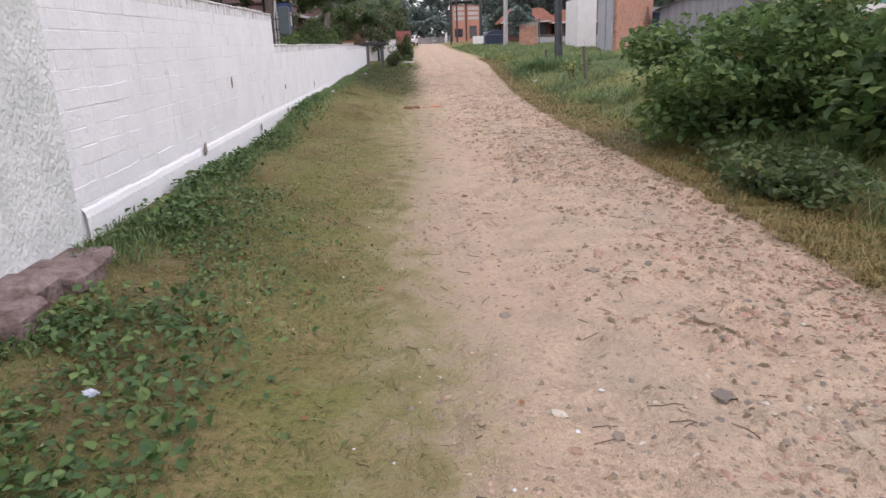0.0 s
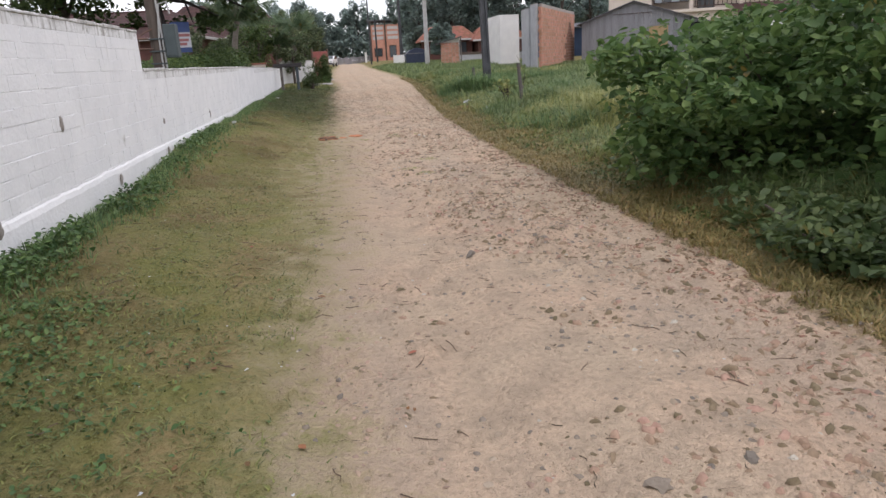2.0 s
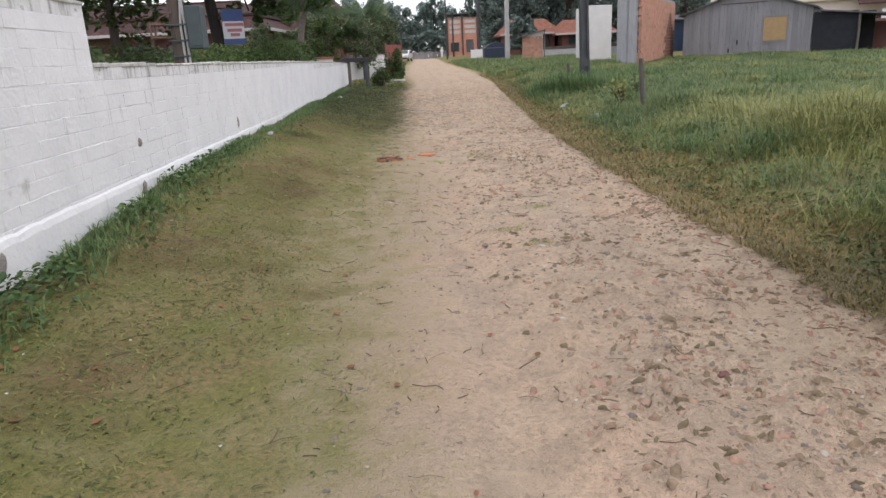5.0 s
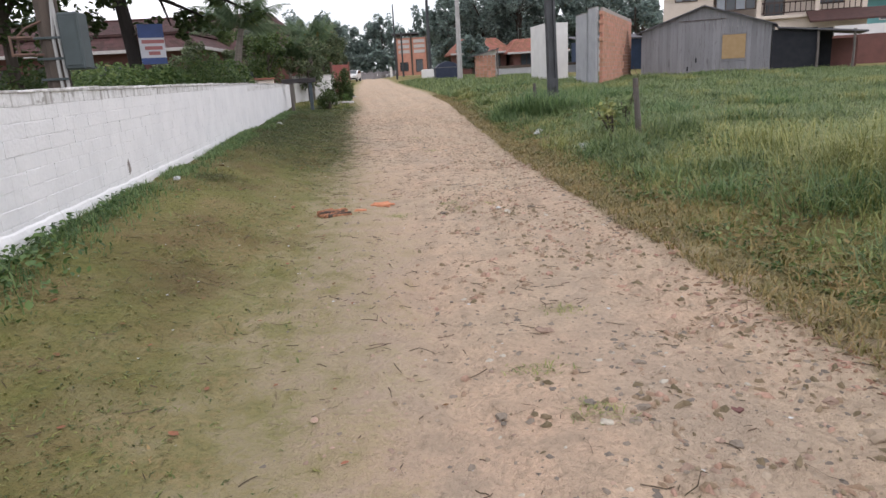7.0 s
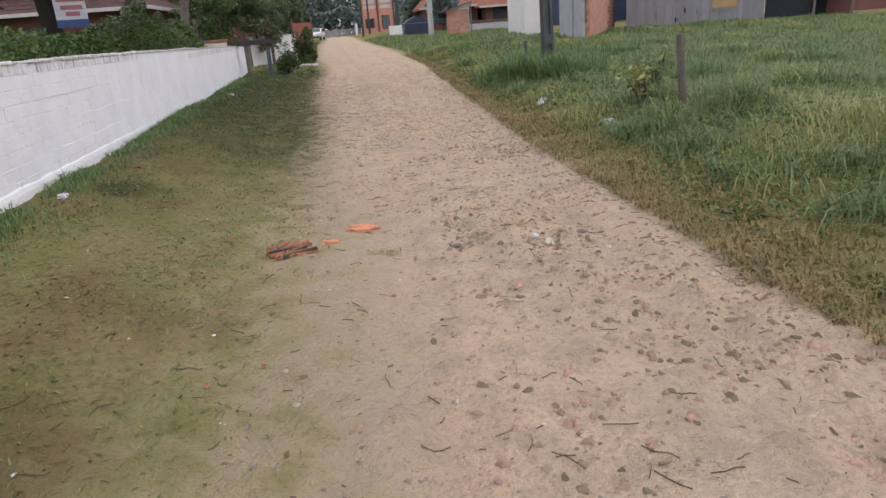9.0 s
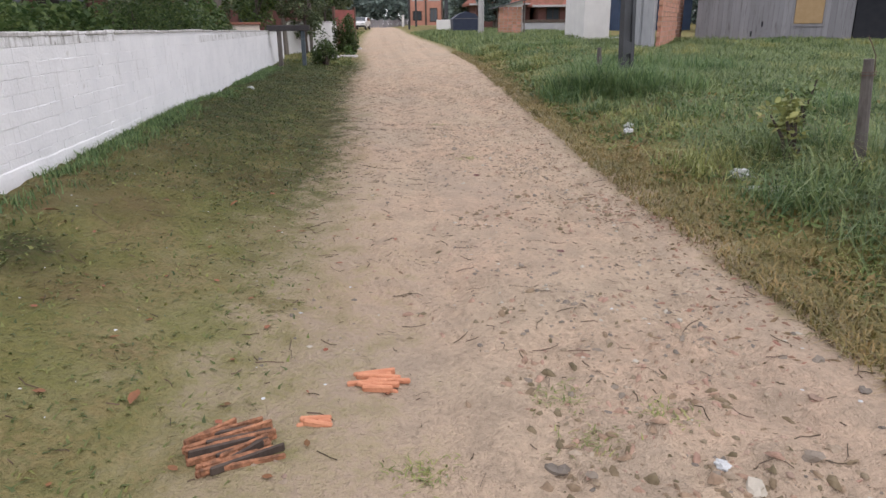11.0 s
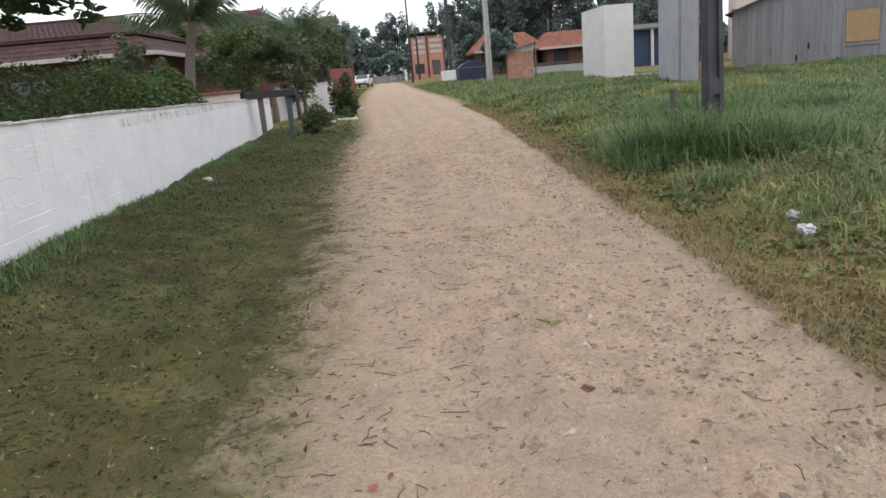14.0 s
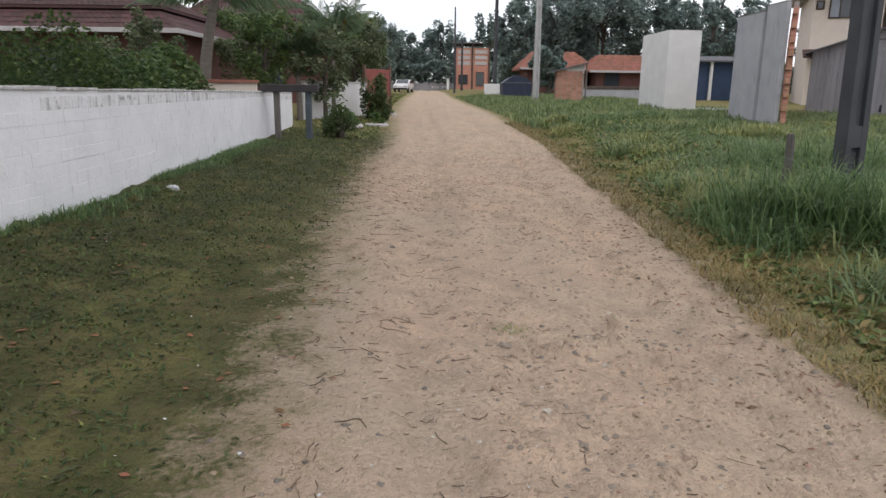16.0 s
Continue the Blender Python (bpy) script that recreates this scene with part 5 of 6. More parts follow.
# ---------------- wall side: gate beam, garden, houses ----------------
def gate_beam():
    x, y = wall_x(36.8), 36.95
    z = land1(-3.2, 36.9)
    t = thing("timber_gate_frame", (x, y, z - 0.1), 0, "dark weathered timber beam on two posts", "gate")
    part("beam", boxes((-0.05, 1.3, -0.12, 0.12, 1.19, 1.37), bevel=0.015), M_BEAM, t)
    for px in (0.25, 1.0):
        bm = boxes((px, px + 0.13, -0.06, 0.07, 0, 1.19), bevel=0.012)
        part("post", bm, M_BLUEPOST if px > 0.5 else M_POST, t)
    part("brace", boxes((1.02, 1.14, -0.22, -0.08, 0.0, 0.95), bevel=0.012), M_BLUEPOST, t)
    # pale pieces of the next boundary: a beige wall with red coping, a white gate pillar and a red panel
    t = thing("beige_garden_wall", (-7.6, 38.6, 0.35), 4, "beige rendered garden wall with a red coping", "wall")
    part("face", boxes((0, 3.1, 0, 0.18, 0, 1.24)), M_CREAM, t)
    part("coping", boxes((-0.05, 3.15, -0.05, 0.23, 1.24, 1.32), bevel=0.01), M_ROOFO, t)
    t = thing("white_side_wall", (-4.3, 44.2, 0.35), 68, "low white plastered wall behind the garden trees", "wall")
    part("face", boxes((0, 4.6, 0, 0.16, 0, 1.3), bevel=0.02), M_WHITEP, t)
    part("coping", boxes((-0.03, 4.63, -0.03, 0.19, 1.3, 1.36), bevel=0.015), M_WALLTOP, t)
    t = thing("red_gate_panel", (-2.75, 49.0, 0.5), 62, "red painted sheet-metal gate panel", "gate")
    part("panel", boxes((0, 2.0, -0.03, 0.03, 0.1, 1.75), bevel=0.01), M_REDGATE, t)
    for k in (0, 1.92):
        part("post", boxes((k, k + 0.1, -0.06, 0.06, 0, 1.9), bevel=0.01), M_RUST, t)


gate_beam()


def meter_pole():
    x, y = -4.1, 18.0
    t = thing("meter_pole", (x, y, land1(x, y) - 0.2), 0, "old timber service pole with steel meter box and bracket", "utility pole")
    bm = bmesh.new()
    tube(bm, [(0, 0, 0), (0.02, 0, 2), (0.0, 0, 4.2)], [0.15, 0.14, 0.13], 10)
    part("shaft", bm, M_BARK, t)
    b = part("meter_box", boxes((0.22, 0.47, -0.25, 0.05, 1.62, 2.3), bevel=0.02), M_METAL, t, "grey-green steel meter box")
    part("door", boxes((0.25, 0.44, -0.262, -0.25, 1.67, 2.25), bevel=0.004), M_METAL, b)
    br = bmesh.new()
    for z in (1.82, 2.02):
        tube(br, [(-0.05, -0.1, z), (-0.32, -0.16, z), (-0.32, -0.34, z), (-0.08, -0.3, z)], [0.018] * 4, 5)
    for y in (-0.16, -0.34):
        tube(br, [(-0.32, y, 1.8), (-0.32, y, 2.05)], [0.018] * 2, 5)
    tube(br, [(-0.3, -0.25, 2.02), (-0.18, -0.2, 2.14), (-0.02, -0.12, 2.22)], [0.014] * 3, 5)
    part("bracket", br, M_RUST, t, "rusty bent steel bracket")
    for z in (1.5, 1.75, 2.0):
        part("strap", boxes((-0.13, 0.2, -0.165, -0.145, z, z + 0.03), bevel=0.004), M_METAL, t)
    br = bmesh.new()
    tube(br, [(0.1, -0.12, 0.2), (0.1, -0.14, 2.0), (0.18, -0.14, 2.7), (0.35, -0.14, 2.75), (0.38, -0.12, 2.5)], [0.022] * 5, 6)
    tube(br, [(0.17, -0.1, 0.2), (0.17, -0.14, 2.0), (0.12, -0.14, 3.5)], [0.022] * 3, 6)
    part("conduit", br, M_LPOLE, t, "grey conduit pipes")


meter_pole()

almond = tree("almond_tree", (-6.15, 27.9), 8.0, (4.7, 4.8, 1.9), 24000, 0.135, "dark-trunked broad-leaved tree overhanging the wall", leaves=M_LEAFT, trunk_r=0.2, seed=14, clumps=44, crown_z=5.6, limbs=14, hollow=0.4, cs=0.3, lean=0.5, bark=M_DARKBARK, bow=-0.55,
              extra=((2.8, 0.7, 3.1, 0.45, 86), (1.5, 0.7, 3.05, 0.7, 187), (0.6, 0.7, 2.85, 0.75, 216), (2.2, 0.4, 3.6, 0.7, 187), (-0.8, 0.6, 3.3, 0.8, 230), (1.6, -1.5, 3.75, 0.7, 172), (3.4, -0.6, 3.9, 0.6, 129), (0.2, -2.0, 3.7, 0.7, 158)))

for (x, y, h, rr, sd) in ((-9.6, 28.2, 8.2, 3.1, 611), (-11.8, 22.0, 7.6, 3.0, 612)):
    tree("garden_tree", (x, y), h, (rr, rr, h * 0.42), 8500, 0.15, "dense dark leafy tree in the garden behind the wall", leaves=M_LEAFT, trunk_r=0.16, seed=sd, clumps=44, group="garden trees", cs=0.27, limbs=12)


def sign_board():
    t = thing("sign_board", (-5.98, 27.5, 2.1), 24, "weathered blue and white notice board on the tree", "sign")
    part("board", boxes((-0.12, 0.5, 0, 0.03, 0, 1.0), bevel=0.006), M_SIGNW, t)
    part("top_band", boxes((-0.12, 0.5, -0.006, -0.001, 0.66, 1.0)), M_SIGNB, t, "blue band")
    part("bottom_band", boxes((-0.12, 0.5, -0.006, -0.001, 0.0, 0.16)), M_SIGNB, t, "blue band")
    for (a, b, z) in ((-0.06, 0.49, 0.52), (0.0, 0.43, 0.36), (0.08, 0.36, 0.23)):
        part("faded_lettering", boxes((a, b, -0.006, -0.001, z, z + 0.09)), M_SIGNR, t)
    part("hanger", boxes((-0.2, 0.1, 0.03, 0.2, 0.72, 0.78), bevel=0.01), M_TIMBER, t)


sign_board()


def garden_house():
    t = thing("red_roofed_house", (-24, 45.0, 0.4), 0, "low house with two-tier dark red tiled roof", "house")
    W, D = 15.3, 9.0
    part("wall", boxes((0.6, W - 0.5, 0.7, D, 0, 3.0)), M_REDWALL, t)
    q = hip_quads(0, W, 0, D, 3.0, 3.75, 1.1, 1.3)
    q2 = hip_quads(0.9, W - 0.9, 1.1, D - 1.1, 3.85, 4.75, 1.6, 3.3)
    part("roof", slab_mesh(q, 0.1), M_ROOF, t)
    part("upper_roof", slab_mesh(q2, 0.1), M_ROOF, t)
    tile_field("roof_tiles", q, M_ROOF, t, 0.22, 0.36, 0.022)["kind"] = "stuff"
    tile_field("roof_tiles", q2, M_ROOF, t, 0.22, 0.36, 0.022)["kind"] = "stuff"
    part("ridge_cap", boxes((2.5, W - 2.5, 4.35, 4.65, 4.74, 4.86), bevel=0.03), M_ROOF, t)
    part("fascia", boxes((-0.05, W + 0.05, -0.06, -0.003, 2.86, 3.02), (W + 0.003, W + 0.06, 0, D, 2.86, 3.02), bevel=0.008), M_FASCIA, t)
    for k in (1.6, 4.2, 6.8, 9.4):
        window(t, k, 0.7, 0.9, 1.7, 1.5)
    part("door", boxes((12.4, 13.4, 0.62, 0.69, 0, 2.2), bevel=0.01), M_DARKWOOD, t)
    for k in (3.4, 8.8, 14.2):
        part("post", boxes((k, k + 0.14, 0.15, 0.29, 0, 2.95), bevel=0.01), M_TIMBER, t)
    tiled_house((-15.5, 60), 9.5, 8, 3.4, 6.0, "house with a weathered brown tiled roof behind trees", M_REDWALL, M_ROOF)


garden_house()


def hedge(y0, y1, x0, depth, h, n, label, seed, leaves=M_LEAFG, leaf=0.07):
    r = np.random.default_rng(seed)
    t = thing("hedge", (x0, y0, land1(x0, y0) - 0.05), WANG, label, "hedge")
    y = r.uniform(0, y1 - y0, n)
    hh = h * (0.72 + 0.4 * lattice(y * 0.9, y * 0 + 3.3, seed))
    a = r.uniform(-1, 1, n)
    x = depth * a * (0.8 + 0.4 * lattice(y * 1.3, a * 2 + 9, seed + 1))
    z = hh * r.uniform(0.0, 1, n) ** 0.55 * np.sqrt(np.clip(1 - 0.6 * a * a, 0, 1))
    mesh_np("foliage", leaf_cloud(np.stack([x, y, z], 1), leaf, seed=seed), LEAF_F, leaves, t)
    bm = bmesh.new()
    for k in range(int((y1 - y0) / 0.8)):
        tube(bm, [(0, k * 0.8, 0), (0.1 * math.sin(k), k * 0.8 + 0.1, h * 0.4), (0.15 * math.sin(k * 2.1), k * 0.8, h * 0.75)], [0.03, 0.022, 0.01], 5)
    part("stems", bm, M_BARK, t)


hedge(19.5, 27.0, -4.7, 0.7, 1.75, 10000, "loose unclipped green hedge behind the wall", 81, M_HEDGE)
hedge(27.5, 36.0, -5.1, 0.75, 2.15, 14000, "loose unclipped green hedge behind the wall", 82, M_HEDGE)
hedge(12.8, 18.0, -5.2, 0.6, 1.7, 4500, "brownish green garden hedge behind the wall", 83, M_LEAFT)
hedge(14, 40, -9.5, 1.6, 2.0, 12000, "deep garden shrubbery in front of the house", 84, M_LEAFT, 0.11)
palm((-6.3, 40.0), 3.5, 3.0, 22, "bushy coconut palm in the garden", 5, (0.5, 0), 0.15, 0.62, 0.25)
palm((-3.6, 46.0), 3.1, 2.2, 20, "small garden palm beside the gate", 7, (0.1, 0.1), 0.09, 0.7, 0.4)
palm((-4.4, 44.0), 2.3, 1.9, 16, "small bluish garden palm beside the gate", 9, (-0.1, 0.1), 0.08, 0.8, 0.3)
for k, (x, y, h, rr, n, s) in enumerate(((-8.3, 41.2, 3.0, 1.2, 3200, 0.085), (-5.4, 43.5, 3.3, 1.4, 3800, 0.09), (-3.6, 44.5, 3.0, 1.2, 3400, 0.09), (-3.3, 50.5, 3.9, 1.5, 4200, 0.1), (-4.2, 57.0, 4.6, 1.9, 4200, 0.12), (-7.0, 49.5, 4.2, 2.0, 4200, 0.12), (-5.2, 66.0, 5.2, 2.4, 4200, 0.15), (-9.5, 55.0, 5.0, 2.4, 4200, 0.14))):
    tree("garden_tree", (x, y), h + 0.3, (rr, rr, h * 0.42), n, s, "bushy garden tree with grey-green leaves beside the track", leaves=M_HEDGE if k % 3 == 1 else M_LEAFG, trunk_r=0.07, seed=90 + k, clumps=34, category="tree", group="garden trees", cs=0.25, limbs=10)
shrub("round_shrub", (-2.2, 37.9), (0.62, 0.6, 0.6), 2200, 0.05, "small rounded dark green shrub beside the gate frame", M_LEAFT, 111, 14)
shrub("garden_shrub", (-8.4, 38.4), (1.2, 0.9, 1.35), 4200, 0.08, "loose olive-green shrub at the foot of the palm", M_LEAFG, 118, 22)
shrub("dark_shrub", (-2.0, 46.5), (0.6, 0.9, 1.1), 3600, 0.07, "upright dark green shrub at the verge", M_LEAFT, 112, 16)
for (x, y) in ((-1.75, 43.2), (-2.4, 41.5), (-1.9, 50.5)):
    t = thing("planter_ring", (x, y, land1(x, y)), 0, "low ring of earth planted with small weeds", "planter")
    bm = bmesh.new()
    ringp = [(0.33 * math.cos(a), 0.33 * math.sin(a), 0.03) for a in np.linspace(0, 6.2832, 15)]
    tube(bm, ringp, [0.07] * 15, 6)
    part("kerb", bm, M_FASCIA, t)
    pts, _ = crown_points(240, (0, 0, 0.22), (0.33, 0.33, 0.26), 9, 8)
    mesh_np("plants", leaf_cloud(pts, 0.07, seed=4), LEAF_F, M_IVY, t)["kind"] = "stuff"


# ---------------- distance: trees ----------------
# crowns here use the default leaf colour with haze painted in
r0 = np.random.default_rng(5)
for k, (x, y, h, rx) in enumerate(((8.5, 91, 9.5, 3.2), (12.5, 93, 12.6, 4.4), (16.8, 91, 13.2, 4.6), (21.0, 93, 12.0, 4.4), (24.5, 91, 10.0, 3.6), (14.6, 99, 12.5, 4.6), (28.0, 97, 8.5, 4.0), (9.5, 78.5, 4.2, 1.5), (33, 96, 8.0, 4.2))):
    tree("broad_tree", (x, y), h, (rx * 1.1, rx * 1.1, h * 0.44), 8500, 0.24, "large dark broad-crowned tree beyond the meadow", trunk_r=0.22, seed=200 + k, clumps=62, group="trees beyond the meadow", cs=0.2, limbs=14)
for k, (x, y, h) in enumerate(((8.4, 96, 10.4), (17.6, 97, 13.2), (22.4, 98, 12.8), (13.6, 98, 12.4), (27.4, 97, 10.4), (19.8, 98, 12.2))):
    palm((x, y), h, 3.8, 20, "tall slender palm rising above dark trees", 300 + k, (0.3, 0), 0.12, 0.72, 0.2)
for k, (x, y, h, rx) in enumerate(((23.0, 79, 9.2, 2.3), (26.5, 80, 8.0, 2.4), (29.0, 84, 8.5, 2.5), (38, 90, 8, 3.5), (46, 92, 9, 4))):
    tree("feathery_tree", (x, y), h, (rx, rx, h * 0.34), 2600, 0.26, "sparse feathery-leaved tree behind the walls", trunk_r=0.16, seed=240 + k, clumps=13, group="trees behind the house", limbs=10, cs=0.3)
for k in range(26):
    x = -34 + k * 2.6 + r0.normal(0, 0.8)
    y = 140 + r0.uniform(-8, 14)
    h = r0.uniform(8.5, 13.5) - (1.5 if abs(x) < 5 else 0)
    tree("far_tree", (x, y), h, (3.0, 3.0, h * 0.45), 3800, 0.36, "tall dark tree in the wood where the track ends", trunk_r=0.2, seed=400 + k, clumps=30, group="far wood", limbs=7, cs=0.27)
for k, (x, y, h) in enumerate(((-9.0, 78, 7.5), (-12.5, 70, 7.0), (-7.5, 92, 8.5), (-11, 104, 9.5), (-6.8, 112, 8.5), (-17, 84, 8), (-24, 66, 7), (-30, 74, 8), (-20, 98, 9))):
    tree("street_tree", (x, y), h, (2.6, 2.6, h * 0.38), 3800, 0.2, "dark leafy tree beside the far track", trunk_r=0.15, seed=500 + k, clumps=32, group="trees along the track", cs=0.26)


def far_fence():
    t = thing("far_fence", (-14, 131, 0.9), 0, "low weathered board fence at the end of the track", "fence")
    for k in range(60):
        part("board", boxes((k * 0.4, k * 0.4 + 0.36, 0, 0.05, 0, 1.35 + 0.12 * math.sin(k * 1.9))), M_GREYWOOD, t)
    part("rail", boxes((0, 24, 0.052, 0.12, 0.9, 1.02)), M_TIMBER, t)
    t = thing("white_gate_pillar", (1.6, 118, 1.0), 0, "white gate pillar near the bend", "pillar")
    part("shaft", boxes((0, 0.35, 0, 0.35, 0, 1.7), bevel=0.03), M_WHITEP, t)
    part("cap", boxes((-0.05, 0.4, -0.05, 0.4, 1.7, 1.8), bevel=0.02), M_WHITEP, t)


far_fence()


def car():
    x, y = -3.5, 99.0
    t = thing("parked_car", (x, y, land1(x, y)), 82, "white hatchback parked at the track's edge", "car")
    # local x is the car's length, front towards -x
    prof = [(-2.0, 0.35), (-2.0, 0.72), (-1.75, 0.86), (-0.95, 0.95), (-0.35, 1.38), (0.95, 1.42), (1.65, 1.0), (1.95, 0.92), (2.0, 0.35)]
    bm = poly_prism(bmesh.new(), prof, -0.8, 0.8)
    bmesh.ops.bevel(bm, geom=[e for e in bm.edges], offset=0.05, segments=2, affect="EDGES")
    body = part("body", bm, M_CAR, t)
    bm = poly_prism(bmesh.new(), [(-0.82, 0.97), (-0.34, 1.3), (0.9, 1.34), (1.45, 1.0)], -0.806, 0.806)
    part("side_window", bm, M_GLASS, body)
    bm = bmesh.new()
    f = [bm.verts.new(p) for p in ((-0.96, -0.68, 0.975), (-0.96, 0.68, 0.975), (-0.40, 0.62, 1.37), (-0.40, -0.62, 1.37))]
    bm.faces.new(f)
    bmesh.ops.translate(bm, verts=bm.verts, vec=(-0.012, 0, 0.01))
    bmesh.ops.solidify(bm, geom=bm.faces[:], thickness=0.01)
    part("windscreen", bm, M_GLASS, body)
    for s in (-0.55, 0.55):
        part("headlight", boxes((-2.02, -1.96, s - 0.16, s + 0.16, 0.62, 0.76), bevel=0.01), M_CHROME, body)
        part("tail_light", boxes((1.97, 2.02, s - 0.14, s + 0.14, 0.62, 0.85), bevel=0.01), M_LAMPG, body)
    part("bumper", boxes((-2.06, -1.95, -0.78, 0.78, 0.32, 0.5), bevel=0.03), M_TYRE, body)
    for wx in (-1.25, 1.25):
        for wy in (-0.74, 0.74):
            bm = bmesh.new()
            tube(bm, [(wx, wy - 0.1, 0.3), (wx, wy - 0.08, 0.3), (wx, wy + 0.08, 0.3), (wx, wy + 0.1, 0.3)], [0.26, 0.3, 0.3, 0.26], 18)
            wh = part("wheel", bm, M_TYRE, t)
            bm = bmesh.new()
            tube(bm, [(wx, wy - 0.11, 0.3), (wx, wy + 0.11, 0.3)], [0.17, 0.17], 14)
            part("rim", bm, M_CHROME, wh)


car()


def undergrowth():
    r = np.random.default_rng(910)
    t = thing("far_undergrowth", (0, 136, 0.9), 0, "dark bushy undergrowth below the far wood", "bushes", kind="stuff")
    n = 15000
    x = r.uniform(-75, 90, n)
    z = (3.2 + 2.0 * lattice(x * 0.35, x * 0 + 2, 5)) * r.random(n) ** 0.7
    mesh_np("foliage", leaf_cloud(np.stack([x, r.normal(0, 1.0, n), z], 1), 0.6, seed=911), LEAF_F, M_LEAFHAZE, t)
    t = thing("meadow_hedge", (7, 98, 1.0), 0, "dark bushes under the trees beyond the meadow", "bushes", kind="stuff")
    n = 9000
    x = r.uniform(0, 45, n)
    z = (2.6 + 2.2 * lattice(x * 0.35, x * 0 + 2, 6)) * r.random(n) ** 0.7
    mesh_np("foliage", leaf_cloud(np.stack([x, r.normal(0, 0.9, n), z], 1), 0.45, seed=912), LEAF_F, M_LEAFHAZE, t)


undergrowth()


# ---------------- litter, stones and debris ----------------
def debris():
    r = np.random.default_rng(131)
    # countable stones along the track
    protos = [stone_mesh("stone", 140 + k, M_STONE, 0.5) for k in range(5)]
    spots = [(1.42, 3.37, 0.07), (1.21, 2.64, 0.05), (1.72, 3.2, 0.04), (2.4, 3.2, 0.05), (0.8, 22.57, 0.05)]
    spots += [(0.86, 12.28, 0.05), (1.9, 10.9, 0.06), (0.45, 11.35, 0.035), (1.57, 15.95, 0.05), (1.27, 15.8, 0.055), (0.61, 15.97, 0.045), (0.64, 24.4, 0.045), (1.0, 4.27, 0.05), (1.58, 2.23, 0.06), (0.8, 7.16, 0.05), (1.45, 7.48, 0.05)]
    # stony patches in the track, and strays between them
    for (cx, cy, sx, sy, m) in ((1.3, 11.6, 0.42, 1.3, 90), (1.55, 16.6, 0.35, 1.0, 45), (1.3, 20.5, 0.4, 1.3, 40), (0.9, 24.5, 0.6, 1.6, 35), (1.5, 4.5, 0.5, 1.4, 30)):
        for k in range(m):
            spots.append((cx + r.normal(0, sx), cy + r.normal(0, sy), 0.01 + 0.03 * r.random() ** 2.6))
    for k in range(45):
        y = 2.2 + 27 * r.random() ** 1.1
        spots.append((road_left(y) + 0.3 + r.beta(2.2, 1.6) * (road_right(y) - road_left(y) - 0.5), y, 0.012 + 0.026 * r.random() ** 2))
    for k, (x, y, s) in enumerate(spots):
        ob = new("stone", protos[k % 5])
        ob.matrix_basis = pose(x, y, land1(x, y) - s * 0.08, 0, 0, r.uniform(0, 360)) @ Matrix.Diagonal((s, s * r.uniform(0.6, 1), s, 1))
        tagged(ob, "small grey-brown stone half sunk in sand", "stone", "stones on the track")
    # uncountable grit: low-poly pebbles
    def pebbles(name, x, y, s, material, label, flat=0.5, long=1.0):
        n = len(x)
        base = np.array([(1, 0, 0), (0.45, 0.85, 0), (-0.6, 0.8, 0), (-1, -0.1, 0), (-0.45, -0.9, 0), (0.6, -0.75, 0), (0.62, 0.05, 0.85), (-0.1, 0.52, 0.95), (-0.5, -0.3, 0.8), (0.2, -0.5, 1.0)])
        az = r.uniform(0, 6.2832, n)
        c, sn = np.cos(az), np.sin(az)
        b = base[None] * (1 + r.uniform(-0.5, 0.5, (n, 10, 3))) * [long, 1.0 / long, 1.0]
        vx = b[:, :, 0] * c[:, None] - b[:, :, 1] * sn[:, None]
        vy = b[:, :, 0] * sn[:, None] + b[:, :, 1] * c[:, None]
        v = np.stack([vx, vy, b[:, :, 2] * flat], -1) * s[:, None, None]
        v[:, :, 0] += x[:, None]
        v[:, :, 1] += y[:, None]
        v[:, :, 2] += (land(x, y) - 0.002)[:, None]
        ob = mesh_np(name, v, [(0, 1, 6), (1, 7, 6), (1, 2, 7), (2, 3, 8), (2, 8, 7), (3, 4, 8), (4, 9, 8), (4, 5, 9), (5, 0, 6), (5, 6, 9), (6, 7, 9), (7, 8, 9)], material)
        tagged(ob, label, "gravel", kind="stuff")
    n = 26000
    y = 1.6 + 42 * r.random(n) ** 1.3
    u = np.where(r.random(n) < 0.6, r.beta(3.5, 2.2, n), r.random(n))
    x = road_left(y) - 0.2 + u * (road_right(y) - road_left(y) + 0.3)
    k = lattice(x * 1.4, y * 1.1, 133) + 0.3 * lattice(x * 5, y * 5, 134) > 0.55
    pebbles("gravel", x[k], y[k], 0.004 + 0.024 * r.random(k.sum()) ** 3.2 * 0.7, M_GRAVEL, "loose grit and small stones on the sandy track")
    n = 34000
    y = 1.6 + 36 * r.random(n) ** 1.4
    x = road_left(y) + r.random(n) * (road_right(y) - road_left(y))
    k = lattice(x * 0.9, y * 0.5, 8) + 0.25 * smooth(x, 0.3, 1.6) + r.normal(0, 0.12, n) > 0.7
    pebbles("sand_clods", x[k], y[k], 0.003 + 0.016 * r.random(k.sum()) ** 4, M_CLOD, "crumbled clods of sandy earth on the track", 0.6)
    n = 24000
    y = 1.6 + 40 * r.random(n) ** 1.35
    x = road_left(y) + (0.1 + 0.9 * r.beta(1.9, 1.3, n)) * (road_right(y) - road_left(y))
    k = lattice(x * 0.9, y * 0.5, 8) + 0.25 * smooth(x, 0.3, 1.6) + 0.2 * lattice(x * 3, y * 3, 9) + r.normal(0, 0.1, n) > 0.86
